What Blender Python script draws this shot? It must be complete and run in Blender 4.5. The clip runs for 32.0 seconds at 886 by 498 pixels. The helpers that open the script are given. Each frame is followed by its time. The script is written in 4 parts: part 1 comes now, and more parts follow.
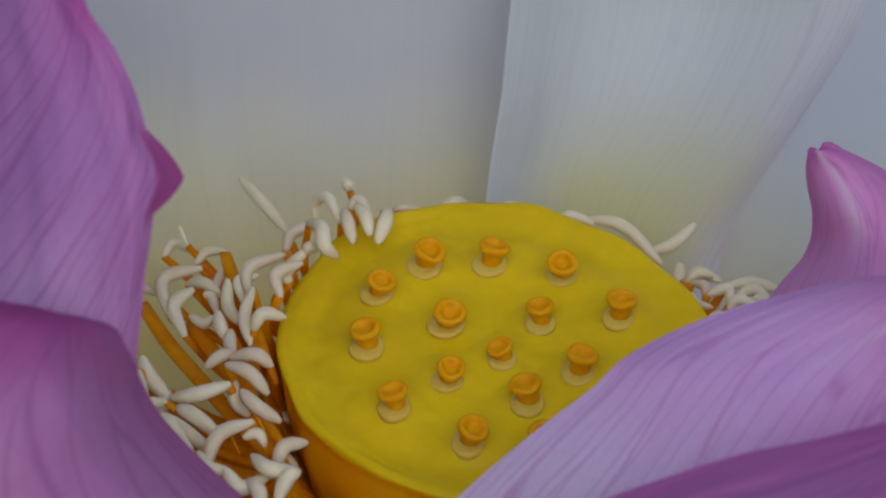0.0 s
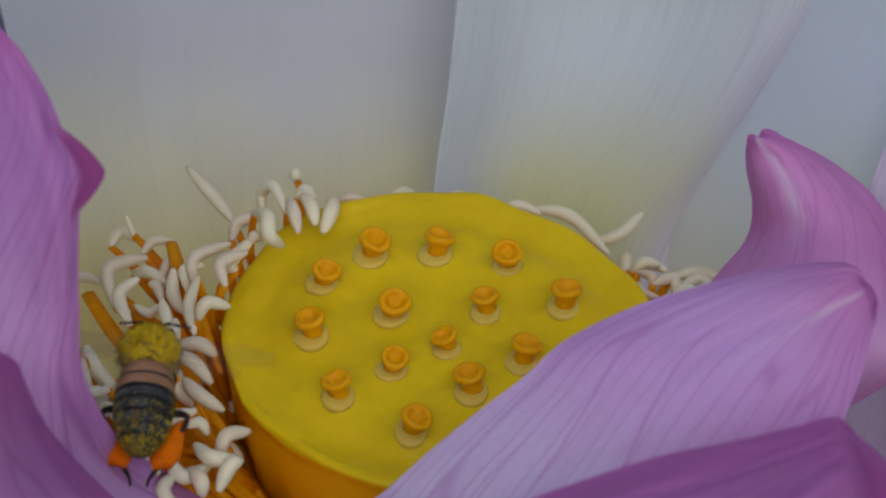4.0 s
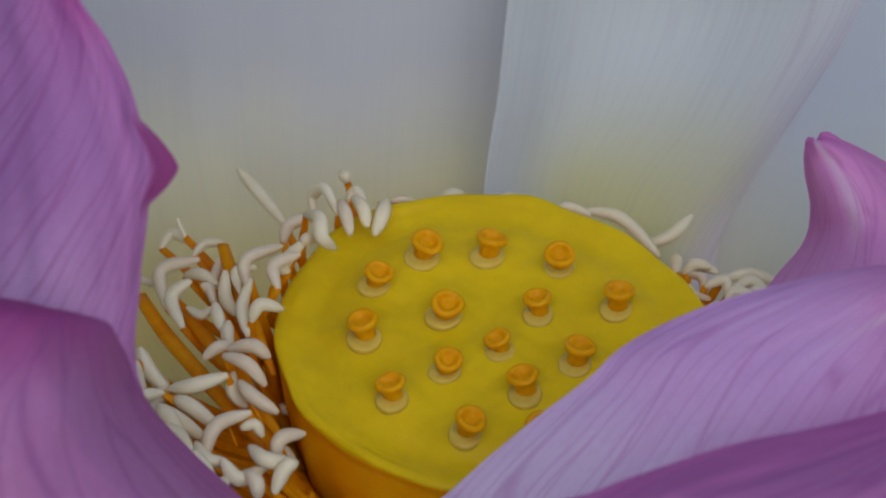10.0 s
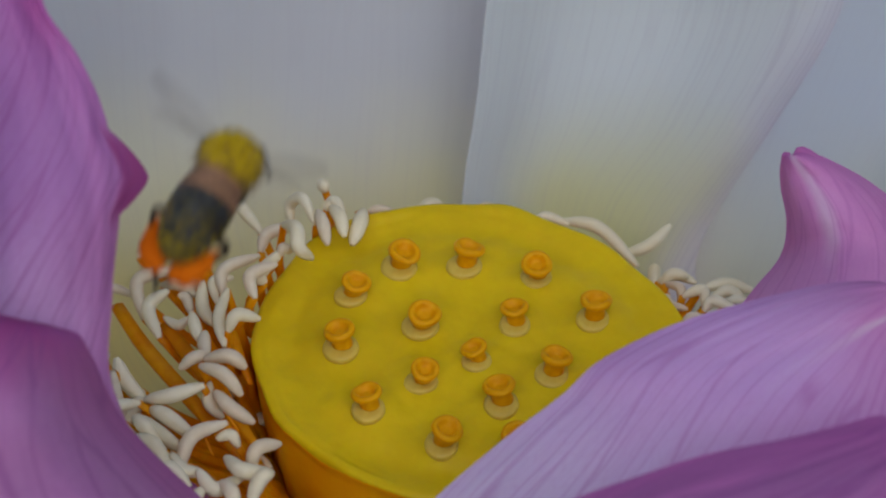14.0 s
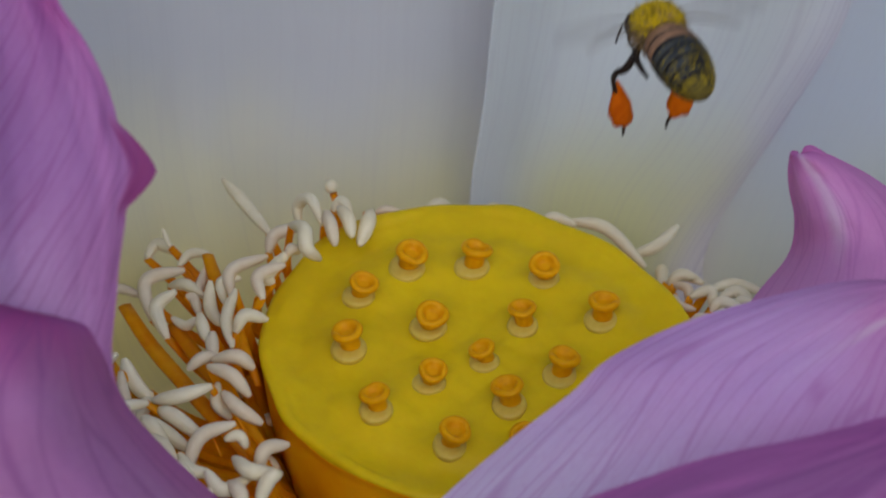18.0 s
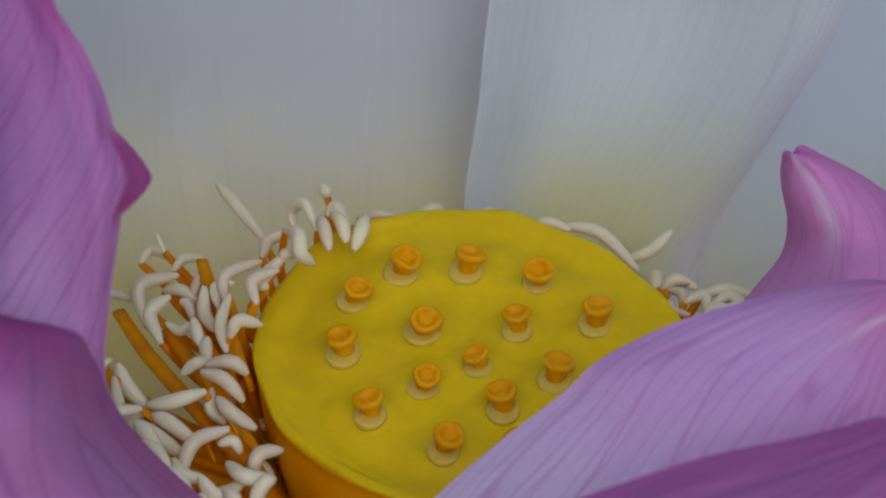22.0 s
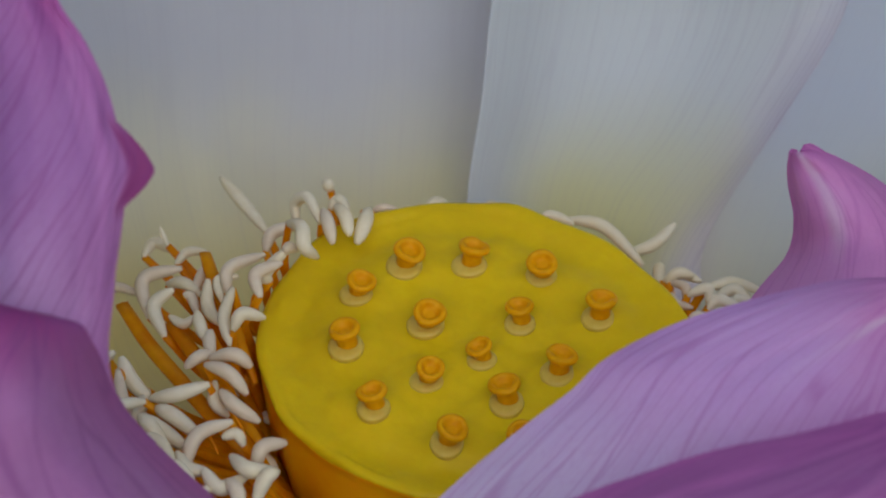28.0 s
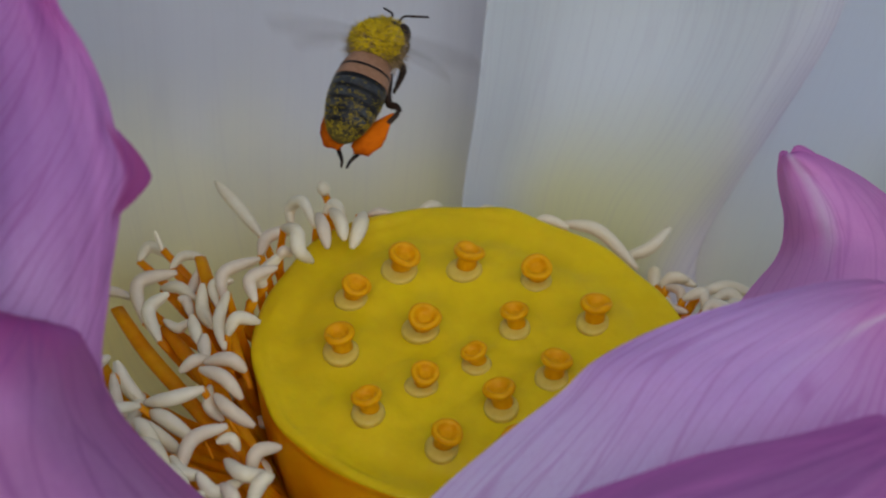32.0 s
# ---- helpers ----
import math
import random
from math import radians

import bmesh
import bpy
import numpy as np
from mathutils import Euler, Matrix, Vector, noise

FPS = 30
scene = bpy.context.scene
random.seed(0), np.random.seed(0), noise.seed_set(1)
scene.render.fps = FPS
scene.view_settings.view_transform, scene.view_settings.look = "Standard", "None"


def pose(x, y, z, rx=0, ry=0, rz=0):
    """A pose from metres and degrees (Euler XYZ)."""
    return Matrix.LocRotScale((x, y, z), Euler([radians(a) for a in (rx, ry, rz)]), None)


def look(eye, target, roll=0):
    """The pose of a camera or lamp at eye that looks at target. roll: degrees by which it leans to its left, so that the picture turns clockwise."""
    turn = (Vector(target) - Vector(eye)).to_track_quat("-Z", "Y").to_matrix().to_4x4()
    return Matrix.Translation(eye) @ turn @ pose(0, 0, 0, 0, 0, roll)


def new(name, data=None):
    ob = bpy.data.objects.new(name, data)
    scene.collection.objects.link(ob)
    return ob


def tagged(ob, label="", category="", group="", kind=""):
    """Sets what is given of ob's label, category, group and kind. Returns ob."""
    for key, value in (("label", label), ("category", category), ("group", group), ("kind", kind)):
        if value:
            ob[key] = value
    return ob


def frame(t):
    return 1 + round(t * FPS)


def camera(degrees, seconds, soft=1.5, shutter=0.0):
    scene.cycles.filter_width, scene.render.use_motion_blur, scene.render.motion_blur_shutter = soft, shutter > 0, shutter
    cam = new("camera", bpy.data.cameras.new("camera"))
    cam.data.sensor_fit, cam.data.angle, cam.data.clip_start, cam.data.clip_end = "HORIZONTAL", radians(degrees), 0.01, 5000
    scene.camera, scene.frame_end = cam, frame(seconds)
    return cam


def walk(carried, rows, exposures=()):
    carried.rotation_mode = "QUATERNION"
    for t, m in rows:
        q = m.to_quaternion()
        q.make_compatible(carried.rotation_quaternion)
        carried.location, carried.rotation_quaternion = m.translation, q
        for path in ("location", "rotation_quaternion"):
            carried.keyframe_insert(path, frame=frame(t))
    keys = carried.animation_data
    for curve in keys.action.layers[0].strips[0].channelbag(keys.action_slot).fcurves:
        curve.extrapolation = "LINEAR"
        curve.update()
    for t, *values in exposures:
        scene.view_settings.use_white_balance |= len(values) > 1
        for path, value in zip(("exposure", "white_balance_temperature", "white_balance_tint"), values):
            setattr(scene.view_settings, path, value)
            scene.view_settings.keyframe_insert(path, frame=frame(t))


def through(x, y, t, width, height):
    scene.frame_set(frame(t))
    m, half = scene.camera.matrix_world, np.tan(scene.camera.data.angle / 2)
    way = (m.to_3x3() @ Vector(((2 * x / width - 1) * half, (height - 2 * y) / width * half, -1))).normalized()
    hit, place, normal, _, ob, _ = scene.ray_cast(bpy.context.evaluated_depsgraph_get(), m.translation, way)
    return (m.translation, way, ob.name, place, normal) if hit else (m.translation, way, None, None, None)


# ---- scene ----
# The flower's frame: x across, y away from the camera, z up, in the camera's tilt.
FLOWER = pose(0, 0, 1.2, -25, 0, 0)
DISTANCE = 0.4
cam = camera(12.0, 32.0, soft=2.1, shutter=0.25)
cam.data.dof.use_dof = True
cam.data.dof.focus_distance = DISTANCE
cam.data.dof.aperture_fstop = 44.0
# seconds, millimetres sideways and upwards
SWAY = [
    (0, -0, 0), (0.5, -0.09, 0), (1, -0, -1.23), (1.5, 0.49, -0.17),
    (2, 1.81, -0.91), (2.5, -0.08, -0.74), (4.5, 6.24, -1.39), (5, -0.82, -2.05),
    (5.5, 5.34, -0.82), (6, 3.53, 0), (6.5, -1.31, -1.64), (7, 3.86, -0.16),
    (7.5, -0.08, -1.23), (8, 3.04, -0.41), (8.5, 2.71, -0.08), (9, -0.65, -1.72),
    (9.5, 4.19, 0.33), (10, 0.24, -0.82), (10.5, 1.48, -0.9), (11, 2.3, 0.25),
    (11.5, 0.08, -1.4), (12, 2.95, 0.33), (12.5, 1.23, -0.91), (13, 1.23, -0.49),
    (13.5, 2.71, 0.08), (15.5, 0.95, 0.19), (16, 3.34, 0.68), (16.5, 0.87, 0.19),
    (17, 2.6, 0.6), (17.5, 1.69, 0.51), (18, 1.69, 0.19), (18.5, 2.35, 0.92),
    (19, 1.03, 0.1), (19.5, 1.53, 0.84), (20, 2.19, 0.51), (20.5, -0.03, -0.14),
    (21, 2.43, 0.76), (21.5, 0.95, 0.19), (22, 2.27, 0.68), (22.5, 2.68, 0.68),
    (23, 0.79, 0.02), (23.5, 3.26, 0.68), (24, 1.69, 0.19), (24.5, 2.27, 0.19),
    (25, 2.93, 0.51), (25.5, 1.94, 0.1), (27.5, 2.68, 0.6), (28, 1.94, 0.02),
    (28.5, 3.5, 0.76), (29, 3.01, 0.43), (29.5, 3.09, 0.35), (30, 4, 0.68),
    (30.5, 2.19, 0.02), (31, 3.5, 0.6), (31.5, 2.93, 0.6), (32, 2.43, 0.43),
]
walk(cam, [(t, FLOWER @ pose(x / 1000, -DISTANCE, z / 1000, 90, 0, 0)) for t, x, z in SWAY],
     exposures=[(0.0, -0.35, 6600, 10), (32.0, -0.35, 6600, 10)])

# ---- light: a bright overcast sky ----
world = bpy.data.worlds.new("overcast_sky")
scene.world = world
world.use_nodes = True
wn, wl = world.node_tree.nodes, world.node_tree.links
sky = wn.new("ShaderNodeTexSky")
sky.sky_type = "NISHITA"
sky.sun_disc = False
sky.sun_elevation = radians(38)
sky.sun_rotation = radians(172)
sky.dust_density = 1.0
wl.new(sky.outputs[0], wn["Background"].inputs[0])
wn["Background"].inputs[1].default_value = 0.15
sun = new("sun", bpy.data.lights.new("sun", "SUN"))
sun.data.energy = 1.2
sun.data.angle = radians(75)
sun.data.color = (1.0, 0.98, 0.95)
sun.matrix_world = look((0.35, -2.6, 3.3), (0, 0, 1.2))


# ---- materials ----
def node_tree(name, rough=0.5):
    m = bpy.data.materials.new(name)
    m.use_nodes = True
    n, l = m.node_tree.nodes, m.node_tree.links
    b = n["Principled BSDF"]
    b.inputs["Roughness"].default_value = rough
    return m, n, l, b


def math_node(n, l, op, a, b=None, c=None):
    k = n.new("ShaderNodeMath")
    k.operation = op
    for i, v in enumerate((a, b, c)):
        if v is None:
            continue
        if isinstance(v, (int, float)):
            k.inputs[i].default_value = v
        else:
            l.new(v, k.inputs[i])
    return k.outputs[0]


def mix_node(n, l, f, a, b, how="MIX"):
    k = n.new("ShaderNodeMix")
    k.data_type, k.blend_type = "RGBA", how
    for i, v in ((0, f), (6, a), (7, b)):
        if isinstance(v, (int, float)):
            k.inputs[i].default_value = v
        elif isinstance(v, tuple):
            k.inputs[i].default_value = (*v, 1)
        else:
            l.new(v, k.inputs[i])
    return k.outputs[2]


def noise_node(n, l, vec, scale, detail=3.0, rough=0.5):
    k = n.new("ShaderNodeTexNoise")
    k.inputs["Scale"].default_value = scale
    k.inputs["Detail"].default_value = detail
    k.inputs["Roughness"].default_value = rough
    l.new(vec, k.inputs["Vector"])
    return k.outputs[0]


def ramp_node(n, l, f, stops):
    k = n.new("ShaderNodeMapRange")
    k.interpolation_type = "SMOOTHSTEP"
    l.new(f, k.inputs[0])
    for i, v in enumerate(stops):
        k.inputs[i + 1].default_value = v
    return k.outputs[0]


def petal_material(name, blade, tip, base, vein, vein_amount, veins, edge=None, through=0.45, rough=0.5, midrib=None, glow=(0.05, 0.42), tip_at=(0.80, 1.2), side=0, edge_at=(0.36, 0.54), slant=0.0, glow_from=None, tip_from=None, relief=0.22, spot=None, rim_veins=0.0, fan=None):
    """Petal skin: blade colour, flushed towards the tip and edges, paler at the base, with a net of lengthwise veins.
    Some edge and base colours also hold painted light or shade.
    """
    m, n, l, b = node_tree(name, rough)
    uv = n.new("ShaderNodeUVMap").outputs[0]
    sep = n.new("ShaderNodeSeparateXYZ")
    l.new(uv, sep.inputs[0])
    u, v = sep.outputs[0], sep.outputs[1]
    tex = n.new("ShaderNodeTexCoord").outputs[3]
    wob = noise_node(n, l, uv, 4.0, 4.0)
    lateral = math_node(n, l, "MULTIPLY_ADD", v, slant, u)
    if fan:
        # veins spreading from one point near the tip
        lateral = math_node(n, l, "DIVIDE", math_node(n, l, "SUBTRACT", u, fan[0]), math_node(n, l, "SUBTRACT", fan[1], v))
    across = math_node(n, l, "ADD", math_node(n, l, "MULTIPLY", lateral, float(veins)), math_node(n, l, "MULTIPLY", wob, 0.55))
    comb = n.new("ShaderNodeCombineXYZ")
    l.new(across, comb.inputs[0])
    l.new(math_node(n, l, "MULTIPLY", v, 1.3), comb.inputs[1])
    net = n.new("ShaderNodeTexVoronoi")
    net.feature = "DISTANCE_TO_EDGE"
    net.inputs["Scale"].default_value = 1.0
    l.new(comb.outputs[0], net.inputs["Vector"])
    thin = ramp_node(n, l, net.outputs["Distance"], (0.0, 0.06, 1.0, 0.0))
    comb3 = n.new("ShaderNodeCombineXYZ")
    l.new(math_node(n, l, "MULTIPLY", across, 2.7), comb3.inputs[0])
    l.new(math_node(n, l, "MULTIPLY", v, 26.0), comb3.inputs[1])
    small_net = n.new("ShaderNodeTexVoronoi")
    small_net.feature = "DISTANCE_TO_EDGE"
    small_net.inputs["Scale"].default_value = 1.0
    l.new(comb3.outputs[0], small_net.inputs["Vector"])
    thin2 = ramp_node(n, l, small_net.outputs["Distance"], (0.0, 0.10, 1.0, 0.0))
    comb2 = n.new("ShaderNodeCombineXYZ")
    l.new(math_node(n, l, "MULTIPLY", across, 5.0), comb2.inputs[0])
    l.new(math_node(n, l, "MULTIPLY", v, 7.0), comb2.inputs[1])
    fine = noise_node(n, l, comb2.outputs[0], 1.0, 3.0, 0.6)
    cloud = noise_node(n, l, tex, 60.0, 3.0)
    low = ramp_node(n, l, math_node(n, l, "ADD", v, math_node(n, l, "MULTIPLY", math_node(n, l, "SUBTRACT", cloud, 0.5), 0.15)), (*glow, 1.0, 0.0))
    if glow_from:
        low = math_node(n, l, "MULTIPLY", low, ramp_node(n, l, u, (*glow_from, 0.0, 1.0)))
    col = mix_node(n, l, low, blade, base)
    high = ramp_node(n, l, math_node(n, l, "ADD", v, math_node(n, l, "MULTIPLY", cloud, 0.3)), (*tip_at, 0.0, 1.0))
    if tip_from:
        high = math_node(n, l, "MULTIPLY", high, ramp_node(n, l, u, (*tip_from, 0.0, 1.0)))
    if not tip_from:
        col = mix_node(n, l, high, col, tip)
    if edge:
        rim = math_node(n, l, "SUBTRACT", u, 0.5)
        rim = math_node(n, l, "MULTIPLY", rim, float(side)) if side else math_node(n, l, "ABSOLUTE", rim)
        rim = math_node(n, l, "ADD", rim, math_node(n, l, "MULTIPLY", math_node(n, l, "SUBTRACT", cloud, 0.5), 0.25))
        rim = ramp_node(n, l, rim, (*edge_at, 0.0, 0.75))
        col = mix_node(n, l, rim, col, edge)
    if tip_from:
        col = mix_node(n, l, high, col, tip)
    if midrib:
        mid = math_node(n, l, "ABSOLUTE", math_node(n, l, "SUBTRACT", math_node(n, l, "ADD", u, math_node(n, l, "MULTIPLY", math_node(n, l, "SUBTRACT", wob, 0.5), 0.12)), midrib[0]))
        band = ramp_node(n, l, mid, (0.0, midrib[1], 0.6, 0.0))
        col = mix_node(n, l, math_node(n, l, "MULTIPLY", band, ramp_node(n, l, v, (midrib[2], midrib[2] + 0.25, 0.0, 1.0))), col, (0.84, 0.74, 0.84))
    if spot:
        # deep flush where the rim is pinched or folded
        along = math_node(n, l, "ABSOLUTE", math_node(n, l, "SUBTRACT", v, spot[1]))
        lobe = math_node(n, l, "MULTIPLY", ramp_node(n, l, along, (0.035, 0.085, 1.0, 0.0)), ramp_node(n, l, u, (spot[0], spot[0] + 0.05, 0.0, 0.85)))
        col = mix_node(n, l, lobe, col, spot[2])
    comb4 = n.new("ShaderNodeCombineXYZ")
    l.new(math_node(n, l, "MULTIPLY", across, 0.55), comb4.inputs[0])
    l.new(math_node(n, l, "MULTIPLY", v, 2.2), comb4.inputs[1])
    streak = noise_node(n, l, comb4.outputs[0], 1.0, 5.0, 0.65)
    if vein_amount > 0.17:
        col = mix_node(n, l, ramp_node(n, l, streak, (0.45, 0.72, 0.0, 0.14)), col, tip)
        col = mix_node(n, l, ramp_node(n, l, streak, (0.30, 0.48, 0.14, 0.0)), col, base)
    strength = math_node(n, l, "MULTIPLY_ADD", rim, rim_veins, vein_amount) if edge and rim_veins else vein_amount
    col = mix_node(n, l, math_node(n, l, "MULTIPLY", thin, strength), col, vein)
    col = mix_node(n, l, math_node(n, l, "MULTIPLY", thin2, vein_amount * 0.24), col, vein)
    col = mix_node(n, l, ramp_node(n, l, fine, (0.35, 0.75, 0.0, vein_amount * 0.30)), col, vein)
    l.new(col, b.inputs["Base Color"])
    b.inputs["Specular IOR Level"].default_value = 0.25
    bump = n.new("ShaderNodeBump")
    bump.inputs["Strength"].default_value = relief
    bump.inputs["Distance"].default_value = 0.0004
    l.new(math_node(n, l, "SUBTRACT", math_node(n, l, "MULTIPLY", fine, 0.5), math_node(n, l, "MULTIPLY_ADD", thin2, 0.10, math_node(n, l, "MULTIPLY", thin, 0.5))), bump.inputs["Height"])
    l.new(bump.outputs[0], b.inputs["Normal"])
    t = n.new("ShaderNodeBsdfTranslucent")
    l.new(col, t.inputs[0])
    mix = n.new("ShaderNodeMixShader")
    mix.inputs[0].default_value = through
    l.new(b.outputs[0], mix.inputs[1])
    l.new(t.outputs[0], mix.inputs[2])
    l.new(mix.outputs[0], n["Material Output"].inputs[0])
    return m


def soft_material(name, a, b_col, scale=300.0, rough=0.45, sss=0.0, bump_h=0.0001, spec=0.3, through=0.0):
    """A mottled plant or insect surface of two close colours."""
    m, n, l, b = node_tree(name, rough)
    tex = n.new("ShaderNodeTexCoord").outputs[3]
    big = noise_node(n, l, tex, scale * 0.3, 3.0)
    small = noise_node(n, l, tex, scale * 3, 4.0)
    f = math_node(n, l, "ADD", math_node(n, l, "MULTIPLY", big, 0.7), math_node(n, l, "MULTIPLY", small, 0.3))
    l.new(mix_node(n, l, ramp_node(n, l, f, (0.35, 0.65, 0.0, 1.0)), a, b_col), b.inputs["Base Color"])
    b.inputs["Specular IOR Level"].default_value = spec
    if sss:
        b.inputs["Subsurface Weight"].default_value = sss
        b.inputs["Subsurface Radius"].default_value = (0.002, 0.0014, 0.0006)
        b.inputs["Subsurface Scale"].default_value = 1.0
    bump = n.new("ShaderNodeBump")
    bump.inputs["Strength"].default_value = 0.3
    bump.inputs["Distance"].default_value = bump_h
    l.new(small, bump.inputs["Height"])
    l.new(bump.outputs[0], b.inputs["Normal"])
    if through:
        t = n.new("ShaderNodeBsdfTranslucent")
        l.new(b.inputs["Base Color"].links[0].from_socket, t.inputs[0])
        mix = n.new("ShaderNodeMixShader")
        mix.inputs[0].default_value = through
        l.new(b.outputs[0], mix.inputs[1])
        l.new(t.outputs[0], mix.inputs[2])
        l.new(mix.outputs[0], n["Material Output"].inputs[0])
    return m


# Light painted in: blade darkened, its right side lightened as if lit.
PINK = petal_material("pink_petal", (0.54, 0.265, 0.605), (0.64, 0.16, 0.52), (0.77, 0.51, 0.83), (0.38, 0.09, 0.37), 0.42, 11, (0.78, 0.35, 0.74), glow=(0.22, 0.50), tip_at=(0.60, 1.02), tip_from=(0.30, 0.80), side=1, edge_at=(-0.02, 0.42), slant=-1.5, spot=(0.86, 0.488, (0.44, 0.06, 0.27)))
PINK_RIBBED = petal_material("pink_ribbed_petal", (0.79, 0.37, 0.71), (0.62, 0.20, 0.54), (0.82, 0.54, 0.82), (0.50, 0.15, 0.48), 0.24, 9, (0.75, 0.31, 0.67), midrib=(0.42, 0.09, 0.30))
PINK_PALE = petal_material("pink_pale_petal", (0.80, 0.52, 0.87), (0.68, 0.28, 0.60), (0.86, 0.78, 0.96), (0.54, 0.16, 0.52), 0.38, 14, (0.68, 0.32, 0.66), side=1, edge_at=(0.05, 0.60), midrib=(0.62, 0.05, 0.6), slant=0.55, glow=(0.15, 0.55), tip_at=(0.76, 1.12), spot=(0.36, 1.0, (0.52, 0.14, 0.42)))
LOW_ROSE = petal_material("deep_rose_petal", (0.60, 0.235, 0.545), (0.54, 0.115, 0.42), (0.66, 0.345, 0.65), (0.40, 0.09, 0.38), 0.38, 10, (0.62, 0.18, 0.52), side=-1, edge_at=(0.12, 0.46), slant=0.4, tip_at=(0.62, 1.05))
# Right edge colour: own magenta plus painted shade where the petal turns away.
ROSE = petal_material("rose_petal", (0.66, 0.30, 0.615), (0.57, 0.09, 0.37), (0.695, 0.395, 0.675), (0.38, 0.10, 0.38), 0.42, 5, (0.60, 0.17, 0.51), tip_at=(0.66, 1.04), side=1, edge_at=(0.10, 0.46), fan=(0.9, 1.15), spot=(0.74, 1.0, (0.42, 0.06, 0.24)))
# Yellow base is the petal's own; its colour is lightened to brighten the shadowed hollow.
WHITE = petal_material("white_petal", (0.625, 0.65, 0.70), (0.72, 0.70, 0.75), (0.97, 0.91, 0.46), (0.46, 0.42, 0.50), 0.06, 30, (0.75, 0.70, 0.72), side=1, edge_at=(0.25, 0.5), glow=(0.25, 0.63), through=0.36, relief=0.07)
WHITE_FLUSHED = petal_material("flushed_white_petal", (0.73, 0.775, 0.795), (0.78, 0.76, 0.81), (0.75, 0.74, 0.42), (0.40, 0.34, 0.46), 0.09, 34, (0.765, 0.72, 0.83), glow=(0.30, 0.56), side=1, edge_at=(0.12, 0.40), glow_from=(0.06, 0.42), relief=0.10, rim_veins=0.4)
# Brownish left edge: the shadow in the crease, put into the petal's colour.
WHITE_BLUE = petal_material("bluish_white_petal", (0.745, 0.80, 0.87), (0.78, 0.77, 0.83), (0.88, 0.87, 0.70), (0.62, 0.57, 0.64), 0.06, 30, (0.70, 0.62, 0.62), glow=(0.25, 0.56), side=-1, edge_at=(0.22, 0.5), relief=0.07)
PALE_PINK = petal_material("pale_pink_petal", (0.82, 0.74, 0.88), (0.84, 0.60, 0.80), (0.82, 0.76, 0.80), (0.66, 0.44, 0.62), 0.16, 22, None, glow=(0.0, 0.2))
YELLOW = soft_material("receptacle_yellow", (0.71, 0.51, 0.006), (0.64, 0.445, 0.005), 260.0, 0.42, 0.35, 0.0002, 0.16)
AMBER = soft_material("receptacle_side", (0.94, 0.48, 0.004), (0.90, 0.38, 0.003), 260.0, 0.45, 0.35, 0.0001, 0.12)
ORANGE = soft_material("stigma_orange", (0.75, 0.365, 0.003), (0.63, 0.26, 0.001), 600.0, 0.35, 0.3, 0.00006, 0.10)
CREAM_YELLOW = soft_material("pistil_cream", (0.66, 0.49, 0.085), (0.58, 0.41, 0.06), 500.0, 0.35, 0.25)
CREAM = soft_material("stamen_cream", (0.91, 0.86, 0.66), (0.85, 0.77, 0.54), 500.0, 0.35, 0.0, 0.00005, 0.35, 0.25)
CREAM_WARM = soft_material("stamen_warm_cream", (0.86, 0.78, 0.60), (0.78, 0.66, 0.48), 500.0, 0.35, 0.0, 0.00005, 0.35, 0.25)
STRAP = soft_material("filament_amber", (0.95, 0.50, 0.008), (0.84, 0.33, 0.003), 400.0, 0.35, 0.0, 0.0001, 0.2, 0.5)
GREEN = soft_material("stem_green", (0.10, 0.20, 0.04), (0.07, 0.13, 0.03), 150.0, 0.5)
WATER = soft_material("pond_water", (0.02, 0.035, 0.02), (0.012, 0.02, 0.012), 2.0, 0.08, 0.0, 0.004, 0.5)
FUR = soft_material("pollen_fur", (0.74, 0.54, 0.010), (0.46, 0.31, 0.006), 1200.0, 0.9)
DUST = soft_material("pollen_dust", (0.52, 0.38, 0.012), (0.30, 0.21, 0.008), 1500.0, 0.9)
TAN_BAND = soft_material("bee_tan", (0.35, 0.19, 0.108), (0.22, 0.11, 0.056), 900.0, 0.5)
DARK_BAND = soft_material("bee_dark", (0.014, 0.013, 0.012), (0.006, 0.006, 0.006), 900.0, 0.35, 0.0, 0.0001, 0.2)
TAN_FUR = soft_material("bee_tan_fur", (0.40, 0.27, 0.13), (0.22, 0.14, 0.06), 1200.0, 0.9)
GREY_BAND = soft_material("bee_grey_fur", (0.066, 0.072, 0.074), (0.012, 0.013, 0.013), 1300.0, 0.42, 0.0, 0.0001, 0.25)
TAIL_FUR = soft_material("bee_dusted_tail", (0.18, 0.135, 0.015), (0.03, 0.025, 0.012), 1300.0, 0.8)
BLACK = soft_material("bee_black", (0.030, 0.017, 0.011), (0.010, 0.006, 0.005), 900.0, 0.4, 0.0, 0.0001, 0.15)
POLLEN = soft_material("pollen_orange", (0.62, 0.135, 0.003), (0.44, 0.075, 0.002), 700.0, 0.8, 0.0, 0.0004, 0.06)
WING, wgn, wgl, wgb = node_tree("bee_wing", 0.3)
wgb.inputs["Base Color"].default_value = (0.13, 0.095, 0.07, 1)
wgb.inputs["Alpha"].default_value = 0.13


# ---- mesh helpers ----
def mesh_of(name, verts, faces, material, smooth=True, uvs=None):
    me = bpy.data.meshes.new(name)
    me.from_pydata([tuple(p) for p in verts], [], faces)
    me.materials.append(material)
    if uvs is not None:
        layer = me.uv_layers.new(name="UVMap").data
        for loop in me.loops:
            layer[loop.index].uv = uvs[loop.vertex_index]
    if smooth:
        me.polygons.foreach_set("use_smooth", [True] * len(me.polygons))
    me.update()
    return me


